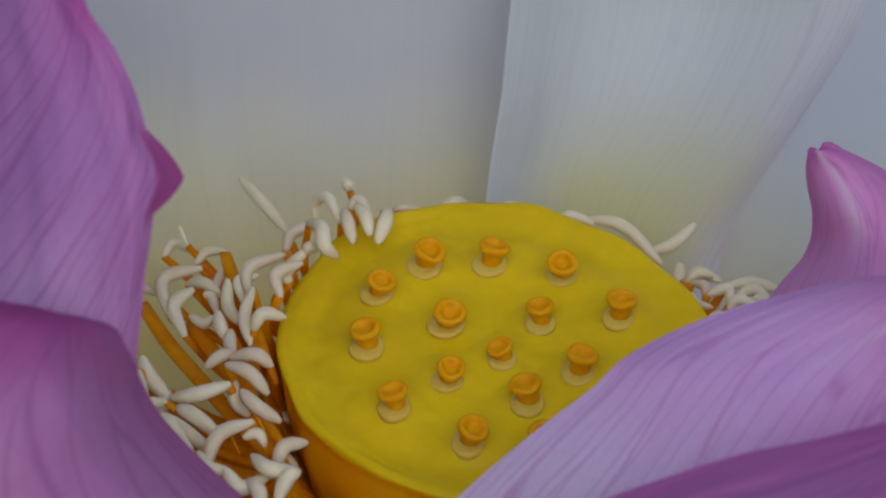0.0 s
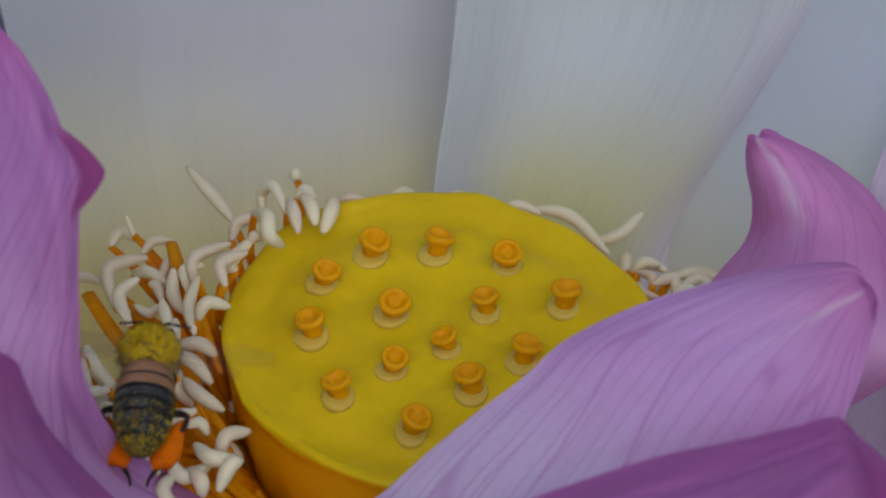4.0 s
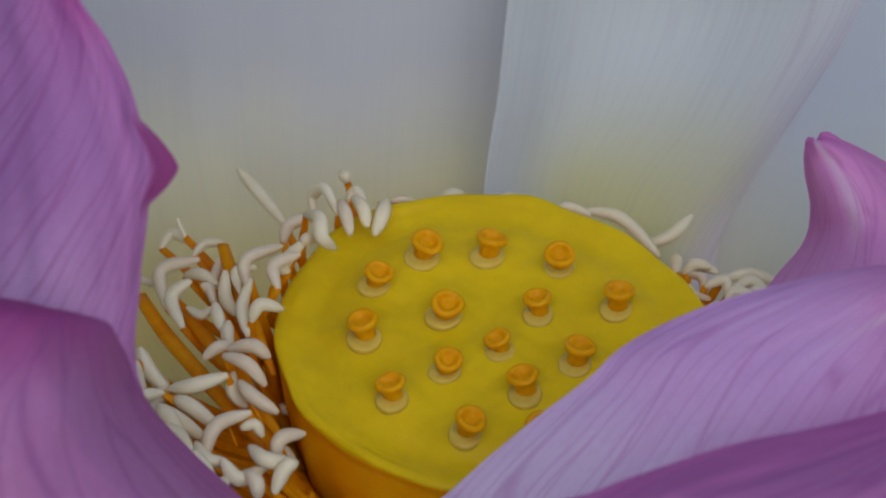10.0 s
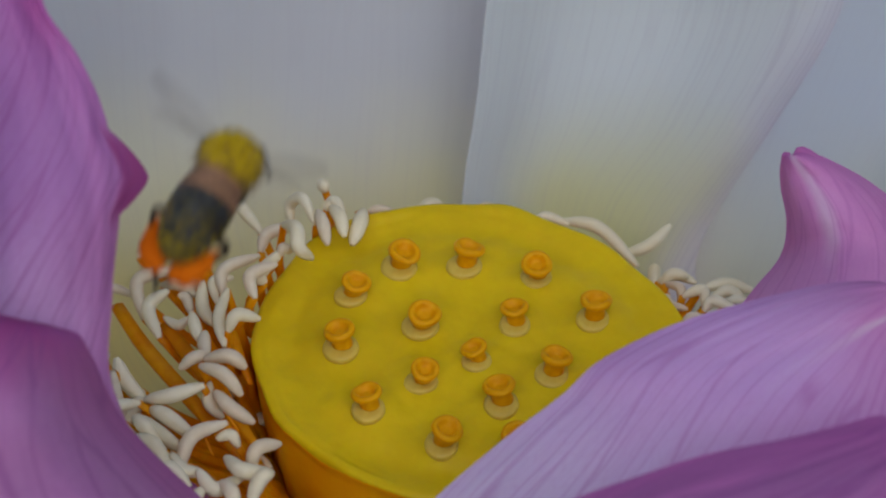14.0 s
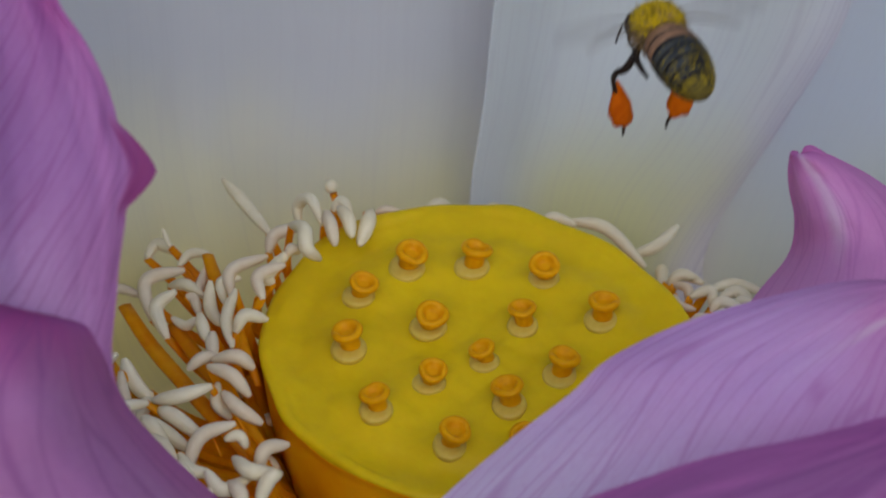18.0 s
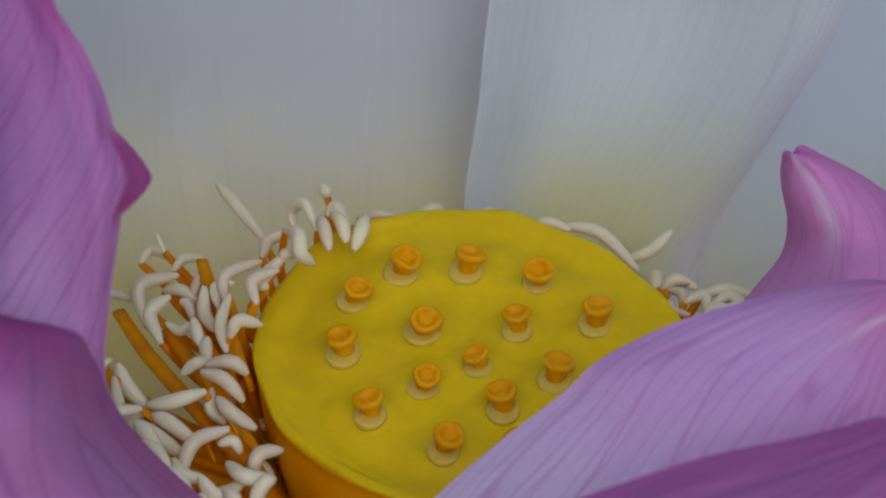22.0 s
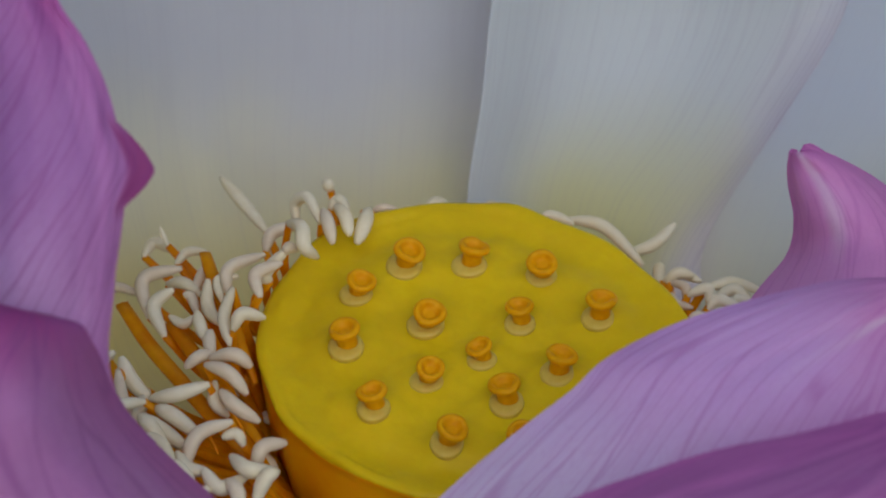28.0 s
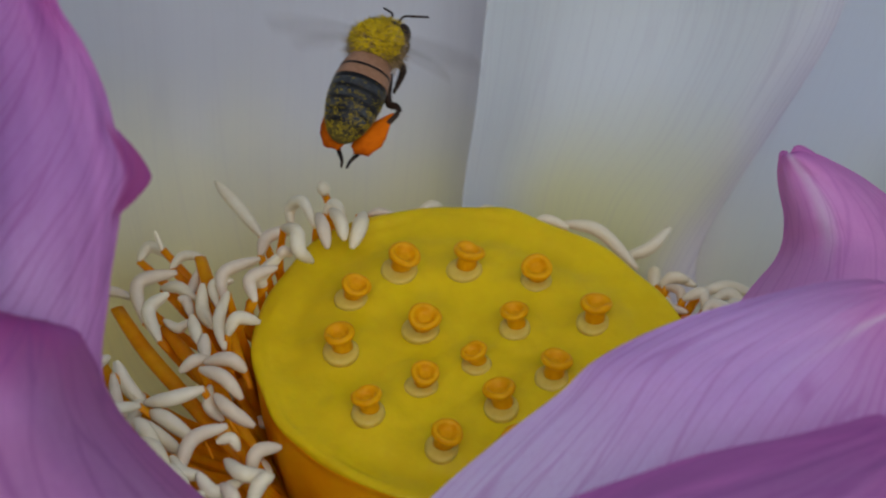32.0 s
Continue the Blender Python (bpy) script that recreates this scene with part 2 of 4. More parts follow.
def part(name, me, parent, label=""):
    ob = new(name, me)
    ob.parent = parent
    if label:
        ob["label"] = label
    return ob


def glide(points, n):
    """Catmull-Rom curve of n points through the given ones."""
    p = np.asarray(points, float)
    p = np.vstack([2 * p[0] - p[1], p, 2 * p[-1] - p[-2]])
    out = []
    for s in np.linspace(0, len(p) - 3 - 1e-9, n):
        i = int(s)
        f = s - i
        a, b, c, d = p[i], p[i + 1], p[i + 2], p[i + 3]
        out.append(0.5 * (2 * b + (c - a) * f + (2 * a - 5 * b + 4 * c - d) * f * f + (3 * b - a - 3 * c + d) * f ** 3))
    return np.array(out)


def grid_faces(rows, cols, wrap=False):
    faces = []
    for i in range(rows - 1):
        for j in range(cols if wrap else cols - 1):
            k = (j + 1) % cols
            faces.append((i * cols + j, i * cols + k, (i + 1) * cols + k, (i + 1) * cols + j))
    return faces


def tube(points, radii, sides=8, flat=1.0, n=None):
    """Verts and faces of a round-ended tube along a path (millimetres)."""
    pts = glide(points, n or max(6, 3 * len(points)))
    rad = np.interp(np.linspace(0, 1, len(pts)), np.linspace(0, 1, len(radii)), radii)
    verts = []
    side = np.array((0.31, -0.9, 0.29))
    for i, p in enumerate(pts):
        d = pts[min(i + 1, len(pts) - 1)] - pts[max(i - 1, 0)]
        d = d / (np.linalg.norm(d) + 1e-9)
        a = side - d * side.dot(d)
        a /= np.linalg.norm(a) + 1e-9
        b = np.cross(d, a)
        for k in range(sides):
            g = 2 * math.pi * k / sides
            verts.append(p + rad[i] * (math.cos(g) * a * flat + math.sin(g) * b))
    faces = grid_faces(len(pts), sides, True)
    last = (len(pts) - 1) * sides
    faces.append(tuple(range(sides))[::-1])
    faces.append(tuple(range(last, last + sides)))
    return verts, faces


def join(pieces):
    verts, faces = [], []
    for v, f in pieces:
        k = len(verts)
        verts += list(v)
        faces += [tuple(i + k for i in q) for q in f]
    return verts, faces


def mm(verts):
    return [(p[0] / 1000, p[1] / 1000, p[2] / 1000) for p in verts]


def lathe(profile, sides=24):
    """Verts and faces of a turned shape: (radius, height) from bottom to top, closed at both ends."""
    verts = []
    for r, h in profile:
        for k in range(sides):
            g = 2 * math.pi * k / sides
            verts.append((r * math.cos(g), r * math.sin(g), h))
    faces = grid_faces(len(profile), sides, True)
    last = (len(profile) - 1) * sides
    faces.append(tuple(range(sides))[::-1])
    faces.append(tuple(range(last, last + sides)))
    return verts, faces


def ellipsoid(centre, radii, rows=12, cols=16, lump=0.0):
    prof = [(max(math.sin(math.pi * i / rows), 0.02), -math.cos(math.pi * i / rows)) for i in range(rows + 1)]
    v, f = lathe(prof, cols)
    out = []
    for p in v:
        q = Vector(p)
        k = 1 + lump * noise.noise(q * 2.3)
        out.append((centre[0] + radii[0] * q.x * k, centre[1] + radii[1] * q.y * k, centre[2] + radii[2] * q.z * k))
    return out, f


# ---- the pond and the stem ----
water_mesh = mesh_of("pond_water", [(-900, -900, 0), (900, -900, 0), (900, 900, 0), (-900, 900, 0)], [(0, 1, 2, 3)], WATER)
tagged(new("water", water_mesh), "dark still pond water under the flower", "water", kind="structure")

flower = new("lotus_flower")
flower.matrix_world = FLOWER
tagged(flower, "open pink and white lotus blossom with a yellow seed head", "flower")

# the seed head's centre and axes, millimetres
CENTRE = np.array((4.6, 0, -9.7))
ELEV = radians(44)
ROLL = radians(3)
AX = np.array((math.cos(ROLL), 0, math.sin(ROLL)))
BX = np.array((0, math.cos(ELEV), math.sin(ELEV)))
BX = BX - AX * AX.dot(BX)
BX /= np.linalg.norm(BX)
NX = np.cross(AX, BX)
FOOT = CENTRE - 30 * NX

stem_top = FLOWER @ Vector(FOOT / 1000)
stem_path = [(stem_top.x * 1000, stem_top.y * 1000, stem_top.z * 1000), (20, 60, 900), (15, 70, 500), (30, 60, -20)]
inverse = FLOWER.inverted()
stem_v, stem_f = tube(stem_path, [4.5, 4.2, 4.5, 5.0], 14, n=30)
part("stem", mesh_of("stem", [inverse @ Vector(p) for p in mm(stem_v)], stem_f, GREEN), flower, "round green stem rising from the water")


def disc(a, b, h):
    return CENTRE + AX * a + BX * b + NX * h


# ---- the seed head ----
STIGMAS = [
    (-5.78, 11.75), (0.51, 11.44), (7.37, 9.59), (-10.53, 8.2), (12.47, 3.41),
    (-11.63, 1.16), (-4, 3.71), (5, 3.05), (1.17, -1.44), (-4.16, -3.67),
    (8.16, -3.6), (3.23, -7.24), (-9.22, -7.14), (-2.53, -11.99), (4.3, -13.1),
    (13.01, -6.03), (9.99, -11.67),
]


def rim_radius(g):
    return 20.35 + 0.19 * math.cos(1 * g) + 0.88 * math.sin(1 * g) + 0.34 * math.cos(2 * g) - 0.90 * math.sin(2 * g) + 0.36 * math.cos(3 * g) - 0.05 * math.sin(3 * g) + 0.14 * math.cos(4 * g) - 0.02 * math.sin(4 * g) - 0.02 * math.cos(5 * g) - 0.06 * math.sin(5 * g) + 0.16 * math.sin(9 * g + 1.0) + 0.10 * math.sin(14 * g + 2.2)


def top_height(a, b, f):
    """The seed head's upper face: mounds round the pistils, hollows between, a low raised border."""
    h = -0.5 * math.exp(-((f - 0.82) / 0.08) ** 2)
    near = min((a - s[0]) ** 2 + (b - s[1]) ** 2 for s in STIGMAS)
    h += 0.62 * math.exp(-near / 8.0)
    return h + 0.42 * noise.noise(Vector((a * 0.22, b * 0.22, 1.3))) + 0.14 * noise.noise(Vector((a * 0.6, b * 0.6, 4.0)))


def seed_head():
    verts, sides = [], 160
    inner = list(np.linspace(0.02, 0.93, 46))
    for f in inner:
        for k in range(sides):
            g = 2 * math.pi * k / sides
            r = f * rim_radius(g)
            a, b = r * math.cos(g), r * math.sin(g)
            h = top_height(a, b, f)
            verts.append(disc(a, b, h))
    for f, drop in ((0.945, 0.02), (0.966, 0.08), (0.984, 0.02), (0.995, -0.16), (0.999, -0.42), (0.996, -0.85), (0.990, -1.25), (0.988, -2.0), (0.990, -3.2), (0.98, -6.5), (0.955, -11), (0.90, -16), (0.78, -21), (0.58, -25.5), (0.36, -29), (0.2, -31)):
        for k in range(sides):
            g = 2 * math.pi * k / sides
            rib = 1 + 0.006 * min(1.0, -drop / 8) * math.sin(22 * g + 0.6 * math.sin(3 * g))
            r = f * rim_radius(g) * rib
            wave = (0.26 * math.sin(6 * g + 0.7) + 0.15 * math.sin(11 * g) + 0.07 * math.sin(19 * g + 1)) * (0.4 if drop >= 0 else 1.0)
            verts.append(disc(r * math.cos(g), r * math.sin(g), drop + wave + 0.15 * noise.noise(Vector((math.cos(g) * 3, math.sin(g) * 3, drop * 0.3)))))
    rows = len(verts) // sides
    faces = grid_faces(rows, sides, True)
    faces.append(tuple(range(sides))[::-1])
    faces.append(tuple(range((rows - 1) * sides, rows * sides)))
    me = mesh_of("seed_head", mm(verts), faces, YELLOW)
    me.materials.append(AMBER)
    start = (len(inner) + 4) * sides
    for poly in me.polygons:
        if min(poly.vertices) >= start:
            poly.material_index = 1
    return part("seed_head", me, flower, "flat-topped yellow seed head with amber sides")


head = seed_head()
random.seed(5)
stigma_meshes = []
for variant in range(4):
    v, f = lathe([(0.55, -0.6), (1.06, -0.4), (1.09, 0.3), (1.04, 0.9), (1.05, 1.45), (1.18, 1.68), (1.44, 1.86), (1.62, 2.05), (1.69, 2.30), (1.64, 2.56), (1.46, 2.76), (1.24, 2.80),
                  (1.02, 2.62), (0.86, 2.30), (0.72, 2.05), (0.45, 1.96), (0.12, 2.04)], 32)
    out = []
    for p in v:
        g = math.atan2(p[1], p[0])
        k = 1 + (0.035 * math.sin(2 * g + variant * 1.7) + 0.02 * math.sin(3 * g + variant)) * min(1, max(0, p[2]) / 2)
        # the split lip: one notch deeper on one side
        sag = (0.22 * max(0, math.cos(g - variant * 1.3)) ** 12 + 0.05 * math.sin(2 * g + variant)) if p[2] > 2.5 else 0
        out.append((p[0] * k, p[1] * k, 0.87 * p[2] - sag))
    stigma_meshes.append(mesh_of("stigma", mm(out), f, ORANGE))
v, f = lathe([(1.8, -0.9), (1.98, -0.15), (1.94, 0.03), (1.80, 0.15), (1.5, 0.24), (0.8, 0.28)], 28)
collar_mesh = mesh_of("pistil", mm(v), f, CREAM_YELLOW)
frame_axes = Matrix((AX, BX, NX)).transposed()
for i, (a, b) in enumerate(STIGMAS):
    lean = Euler((radians(-10 - 0.2 * b + random.uniform(-4, 4)), radians(7 + 0.2 * a + random.uniform(-4, 4)), random.uniform(0, 6.28)))
    m = Matrix.Translation(Vector(disc(a, b, top_height(a, b, math.hypot(a, b) / 20.5))) / 1000) @ frame_axes.to_4x4()
    size = random.uniform(0.83, 0.94) * (0.88 if i in (8,) else 1.0)
    st = part("stigma", stigma_meshes[i % 4], head, "orange cupped stigma")
    st.matrix_local = m @ lean.to_matrix().to_4x4() @ Matrix.Scale(size, 4)
    co = part("pistil", collar_mesh, head, "cream pistil top in its pit")
    co.matrix_local = m @ Matrix.Translation((-0.0002, -0.0003, 0)) @ Matrix.Diagonal((random.uniform(0.86, 1.0) * size, random.uniform(0.9, 1.05) * size, 1, 1))


# ---- petals ----
def petal(name, rows, material, label, ruffle=0.25, thick=0.35, seed=0.0, pleat=0.0, across=44, along=80, calm=False, bulge=None):
    """A petal through a coarse net of points (rows from base to tip, each from one edge to the other), millimetres."""
    cols = [glide(r, across) for r in rows]
    net = np.array(cols)
    surf = np.stack([glide(net[:, j], along) for j in range(across)], axis=1)
    verts, uvs = [], []
    for i in range(along):
        for j in range(across):
            p = surf[i, j]
            v, u = i / (along - 1), j / (across - 1)
            w = ruffle * (noise.noise(Vector((u * 5 + seed, v * 6, seed))) + 0.5 * noise.noise(Vector((u * 14, v * 9 + seed, seed))))
            w += pleat * (noise.noise(Vector((u * 9 + seed, v * 0.9, 3.0))) + 0.5 * noise.noise(Vector((u * 24 + seed, v * 0.7, 8.0))))
            if calm:
                w *= min(1.0, 4 * min(u, 1 - u)) ** 2
            fold = 0.0
            if bulge:
                # a pinched lobe of the rim: place along, reach below and above, height
                at, below, above, high = bulge
                q = (at - v) / below if v < at else (v - at) / above
                fold = high * (1 - q ** 1.35) * max(0.0, (u - 0.72) / 0.28) ** 1.6 if q < 1 else 0.0
            verts.append((p[0] + 0.3 * w + fold, p[1] + 2.2 * w + 0.9 * fold, p[2] + 0.3 * w))
            uvs.append((u, v))
    me = mesh_of(name, mm(verts), grid_faces(along, across), material, uvs=uvs)
    ob = part(name, me, flower, label)
    sol = ob.modifiers.new("thickness", "SOLIDIFY")
    sol.thickness = thick / 1000
    sol.offset = 0
    crisp = ob.modifiers.new("crisp_rim", "EDGE_SPLIT")
    crisp.split_angle = radians(50)
    return ob


petal("petal", [
    [(0.3, 16, -28.9), (0.9, 17, -29), (2, 17, -29), (3.1, 17, -29), (4.2, 16, -28.9)],
    [(-28.6, 24, -14.7), (-17.5, 29, -16), (-8.3, 32, -16.2), (0.9, 33, -16.2), (8.5, 33, -16.2)],
    [(-33.4, 20, 1.2), (-24.4, 28.5, 1.2), (-13, 33, 1.8), (-1.4, 35, 2.4), (8.5, 34.5, 2.4)],
    [(-37.5, 15, 19), (-26.4, 25, 19.4), (-12.9, 30.5, 19.7), (0.3, 33, 19.8), (11.4, 33, 19.8)],
    [(-38.1, 9, 36.2), (-26.1, 19, 37.7), (-12.2, 24.5, 38.8), (0.3, 27, 39), (10.1, 27, 39)],
    [(-18.7, 5, 54.3), (-15.5, 8, 56.4), (-11.8, 10, 57.2), (-7.9, 11, 56.8), (-4.6, 11, 55.2)],
], WHITE, "broad white inner petal, yellowish towards its base", 0.2, seed=3.1, pleat=0.16)
petal("petal", [
    [(3.7, 16, -28.9), (4.8, 16, -28.9), (5.9, 16, -28.9), (7, 16, -28.9), (8.1, 16, -28.9)],
    [(3.8, 26, -11.4), (9, 30, -12), (14.8, 30, -12), (19.9, 28, -12), (23.7, 25, -11.3)],
    [(4.4, 24.5, 4.9), (10.2, 30.5, 5.3), (17.1, 32, 4.1), (25.3, 31.2, 1.2), (31.5, 34.5, 0.6)],
    [(5.8, 22, 14.8), (13, 30, 15), (22.9, 31, 13.9), (33.5, 28.8, 13), (40.0, 32.5, 14)],
] + [
    [(7, 20, 25.9), (15.3, 28, 26.5), (27.4, 29, 26.5), (40.2, 23.6, 26.3), (46.5, 28, 24.7)],
    [(9.7, 14.5, 42.8), (16.7, 21, 44.1), (27.5, 22, 44.8), (41, 18.5, 44), (48, 23, 42.6)],
    [(21.5, 5, 56.5), (24.3, 7, 57.9), (28.2, 8, 58.6), (31.9, 6, 57.7), (34.4, 4, 56.4)],
], WHITE_FLUSHED, "white inner petal with a faint yellow glow low down", 0.08, 0.16, seed=7.7, pleat=0.12, calm=True)
petal("petal", [
    [(7.5, 14, -28.8), (8.1, 14, -28.8), (8.7, 14, -28.8), (9.2, 14, -28.8), (9.8, 14, -28.8)],
    [(19.9, 30, -12.6), (25.6, 28.5, -12.5), (30.9, 22, -11.8), (36.4, 18, -10.5), (41, 14, -9.2)],
    [(24.4, 37.5, 1.2), (31.6, 31.2, 2.4), (38.5, 25, 2.9), (44.6, 21, 3.4), (49.5, 16, 3.8)],
    [(32, 36, 18.7), (38.9, 28.8, 19), (46.2, 22.5, 19.3), (53.2, 18, 19.4), (58.5, 12, 19.2)],
    [(39.3, 33.5, 37.3), (45, 21.5, 36.8), (51.9, 14, 36.7), (57.8, 9, 35.7), (62.0, 4, 34.7)],
    [(49.9, 6, 50.1), (52, 6, 50.7), (54.5, 4, 50.4), (56.8, 1, 50), (57.9, -2, 49.1)],
], WHITE_BLUE, "white inner petal with a bluish sheen", 0.04, seed=1.9, pleat=0.0, calm=True)
petal("petal", [
    [(8.6, 12, -29.2), (9.2, 12, -29.2), (9.7, 12, -29.2), (10.3, 12, -29.2)],
    [(37.9, 6, -25), (43.8, 0, -23.5), (49.2, -8, -22), (53.3, -16, -20.5)],
    [(43.7, 4, -8.6), (48.3, -2, -6.9), (52.6, -10, -5.7), (56.1, -18, -4.6)],
    [(45.9, 0, 4.9), (50.8, -4, 6.4), (55.4, -12, 7.9), (59.4, -20, 9.2)],
    [(51.8, -4, 17.6), (55.8, -6, 18.5), (60.1, -12, 19.8), (63.8, -18, 20.5)],
    [(61.8, -8, 29.5), (63.4, -8, 29.7), (65.1, -10, 29.9), (66.4, -12, 29.7)],
], PALE_PINK, "pale side petal with faint pink veins", 0.25, seed=12.0)
petal("petal", [
    [(-0.8, 14, -29.4), (-0.2, 14, -29.4), (0.3, 14, -29.4), (0.9, 14, -29.4)],
    [(-42.9, -12, -16.6), (-37, -2, -15.4), (-31.8, 20, -14.6), (-26.4, 33, -14.5)],
    [(-48.6, -16, 1.1), (-42.7, -4, 1.1), (-37.4, 20, 1.2), (-31.1, 34, 1.2)],
    [(-52.2, -20, 17.4), (-45.9, -8, 17.9), (-40, 18, 19.1), (-33.8, 32, 19.7)],
    [(-52.2, -20, 32.7), (-46.2, -10, 34), (-40, 12, 36.5), (-33.8, 25, 37.7)],
    [(-44.1, -10, 47.1), (-41.2, -8, 47.9), (-38.4, -4, 48.4), (-35.6, 0, 48.3)],
], WHITE, "white side petal half hidden behind a pink one", 0.2, seed=15.0, pleat=0.16)

left_upper = petal("petal", [
    [(-5.1, 8, -31.1), (-4.6, 8, -31.1), (-3.8, 8, -31.1), (-3, 8, -31.1), (-2.4, 8, -31.1)],
    [(-39.8, -40, -25), (-33.2, -38, -23.7), (-28, -30, -22.8), (-23.6, -20, -21.9), (-21.4, -14, -21.2)],
    [(-47.3, -34, -12.2), (-39.1, -42, -12), (-32.3, -42, -12), (-28, -39.5, -12), (-26, -36.5, -12.2)],
    [(-50.8, -30, -3.9), (-40.6, -41, -3.8), (-32, -46, -3.7), (-27.4, -43.5, -3.8), (-25.6, -40.5, -3.8)],
    [(-52.1, -28, 3.8), (-40.6, -41, 3.7), (-31.9, -47, 3.6), (-26.6, -45.5, 3.6), (-24.6, -42.5, 3.7)],
] + [
    [(-52.2, -27, 10.6), (-40.7, -40, 10.2), (-32.5, -46, 10), (-27.4, -44.5, 10.3), (-25.5, -42.5, 10.6)],
    [(-51.7, -27, 16.6), (-41.3, -39, 16), (-33.5, -45, 16), (-29.4, -43.5, 16.3), (-27.8, -42.5, 16.5)],
    [(-50.6, -28, 22), (-41.4, -38, 21.4), (-34.6, -44, 21), (-31.9, -42.5, 21.4), (-30.6, -42.5, 21.1)],
    [(-45.6, -36, 28.4), (-39.8, -40, 28.5), (-34.8, -41, 28.4), (-32.8, -40.5, 28.3), (-31.5, -39.5, 28.1)],
    [(-37.9, -35, 34.8), (-36.8, -36, 34.9), (-35.8, -36, 35.1), (-34.8, -36, 34.9), (-34.2, -35, 34.8)],
], PINK, "large pink petal standing upright, veined, with a pinched rim", 0.3, seed=21.0, pleat=0.12, across=70, along=200, bulge=(0.482, 0.048, 0.066, 2.5))
left_lower = petal("petal", [
    [(-6.7, 6, -34.8), (-5.7, 6, -34.8), (-4.6, 6, -34.8), (-3.5, 6, -34.8), (-2.4, 6, -34.8)],
    [(-25.1, -50, -37), (-19.1, -48, -32.5), (-15.2, -40, -29.9), (-13.2, -28, -28.4), (-12.2, -20, -27.7)],
    [(-36.6, -60, -31.4), (-28.4, -60, -26.8), (-22.5, -53, -23.4), (-19.7, -40, -22.2), (-18.4, -29, -21.4)],
    [(-41.2, -64, -23.4), (-33.9, -65, -19.9), (-27.9, -58, -17.4), (-25.2, -46, -16), (-24, -34, -15.3)],
] + [
    [(-43.9, -64, -15.7), (-36.9, -66, -14.1), (-30.6, -61, -12.5), (-27.4, -50, -12.1), (-25.9, -38, -11.7)],
    [(-45, -62, -9.9), (-38.5, -64, -9.5), (-32.1, -60, -9.1), (-28.4, -51, -9), (-26.8, -41, -8.8)],
    [(-45, -59, -5.4), (-39.5, -59, -5.3), (-33.8, -57, -5.7), (-29.9, -51, -6.2), (-27.6, -44, -7.1)],
    [(-43.6, -52, -3.5), (-39.8, -52, -4), (-35.8, -50, -4.6), (-31.9, -47, -5.5), (-28.7, -43, -6.4)],
], ROSE, "rose-pink petal folded over in front of another", 0.3, seed=31.0, pleat=0.12)

right_tip = petal("petal", [
    [(12.4, 8, -30.6), (12.9, 8, -30.6), (13.5, 8, -30.6), (14, 8, -30.6), (14.5, 8, -30.6)],
    [(26.5, -2, -10.6), (30.7, -9, -11.5), (35.5, -14, -12.4), (41, -16, -12.8), (46.4, -14, -13.4)],
    [(31.5, -2, -3.9), (34.5, -8, -4.2), (38.7, -13, -4.6), (43.3, -14, -5.1), (48.4, -10, -5.2)],
    [(34.5, 0, -0.4), (36.6, -5, 0.1), (39.9, -9, 0.3), (43.8, -9, 0.3), (47.8, -4, 0.6)],
] + [
    [(35, -2, 3), (36.4, -6, 3.5), (39.2, -8, 3.7), (42.7, -7, 3.6), (45.8, -3, 4)],
    [(34.4, -3, 6.2), (35.4, -6, 6.5), (37.5, -7, 6.8), (40.2, -6, 6.7), (42.5, -3, 6.7)],
    [(34.1, -5, 8.4), (34.7, -6, 8.6), (35.7, -7, 8.9), (37.3, -6, 8.9), (38.7, -5, 8.7)],
    [(34.2, -6, 9.2), (34.6, -6, 9.5), (35.1, -5.6, 9.0), (35.5, -6.2, 9.9), (36.4, -6, 9.8)],
], PINK_RIBBED, "pink petal with a pointed tip and pale midrib", 0.12, seed=41.0)
right_big = petal("petal", [
    [(3.5, -4, -37.6), (5.1, -5, -38.1), (6.7, -6, -38.5), (8.2, -6, -39), (9.8, -6, -39.6)],
    [(-3.2, -26, -27.3), (2.3, -31, -28.1), (8.1, -36, -29.2), (14.3, -40, -30.4), (20, -42, -31.6)],
    [(1.4, -28, -21.9), (5.7, -32, -22.6), (11.5, -36, -23.9), (18.2, -39.5, -25.1), (24.3, -42, -26.3)],
    [(7.7, -29.5, -16.4), (11.6, -33, -17.4), (16.9, -36.5, -19), (22.6, -39.5, -21), (28.5, -41, -23.5)],
    [(12.9, -30, -12.4), (16.1, -33.2, -13.7), (21.2, -36.5, -15.1), (26.3, -39.5, -17.6), (31.5, -41, -21.2)],
    [(16.4, -30, -9.3), (20, -33.2, -10.3), (25.2, -36, -11.7), (29.9, -39, -15), (34.5, -40.5, -19.6)],
] + [
    [(23.1, -29.5, -6.1), (25.6, -32.4, -7.6), (29.2, -35, -9.4), (33.4, -38, -12.6), (37.4, -39.6, -18.2)],
    [(30.6, -29, -3.9), (32.3, -31.6, -5.0), (34.8, -34, -6.9), (37.3, -36, -10.1), (39.8, -38, -16.2)],
    [(36.5, -29, -2.6), (37.3, -31, -3.5), (38.4, -33, -5.2), (39.9, -34, -7.9), (41.7, -36, -12.4)],
    [(40.3, -30, -2.4), (40.7, -31.3, -2.9), (41.3, -32.3, -4.2), (42.1, -33, -6.2), (42.8, -34.5, -9.0)],
    [(41.8, -30.5, -2.8), (42.3, -31.4, -3.3), (42.7, -31.0, -4.1), (43.3, -32, -4.8), (43.5, -33.5, -6.0)],
], PINK_PALE, "large pink petal curling over the seed head, dark veined", 0.10, 0.16, seed=51.0, pleat=0.05)
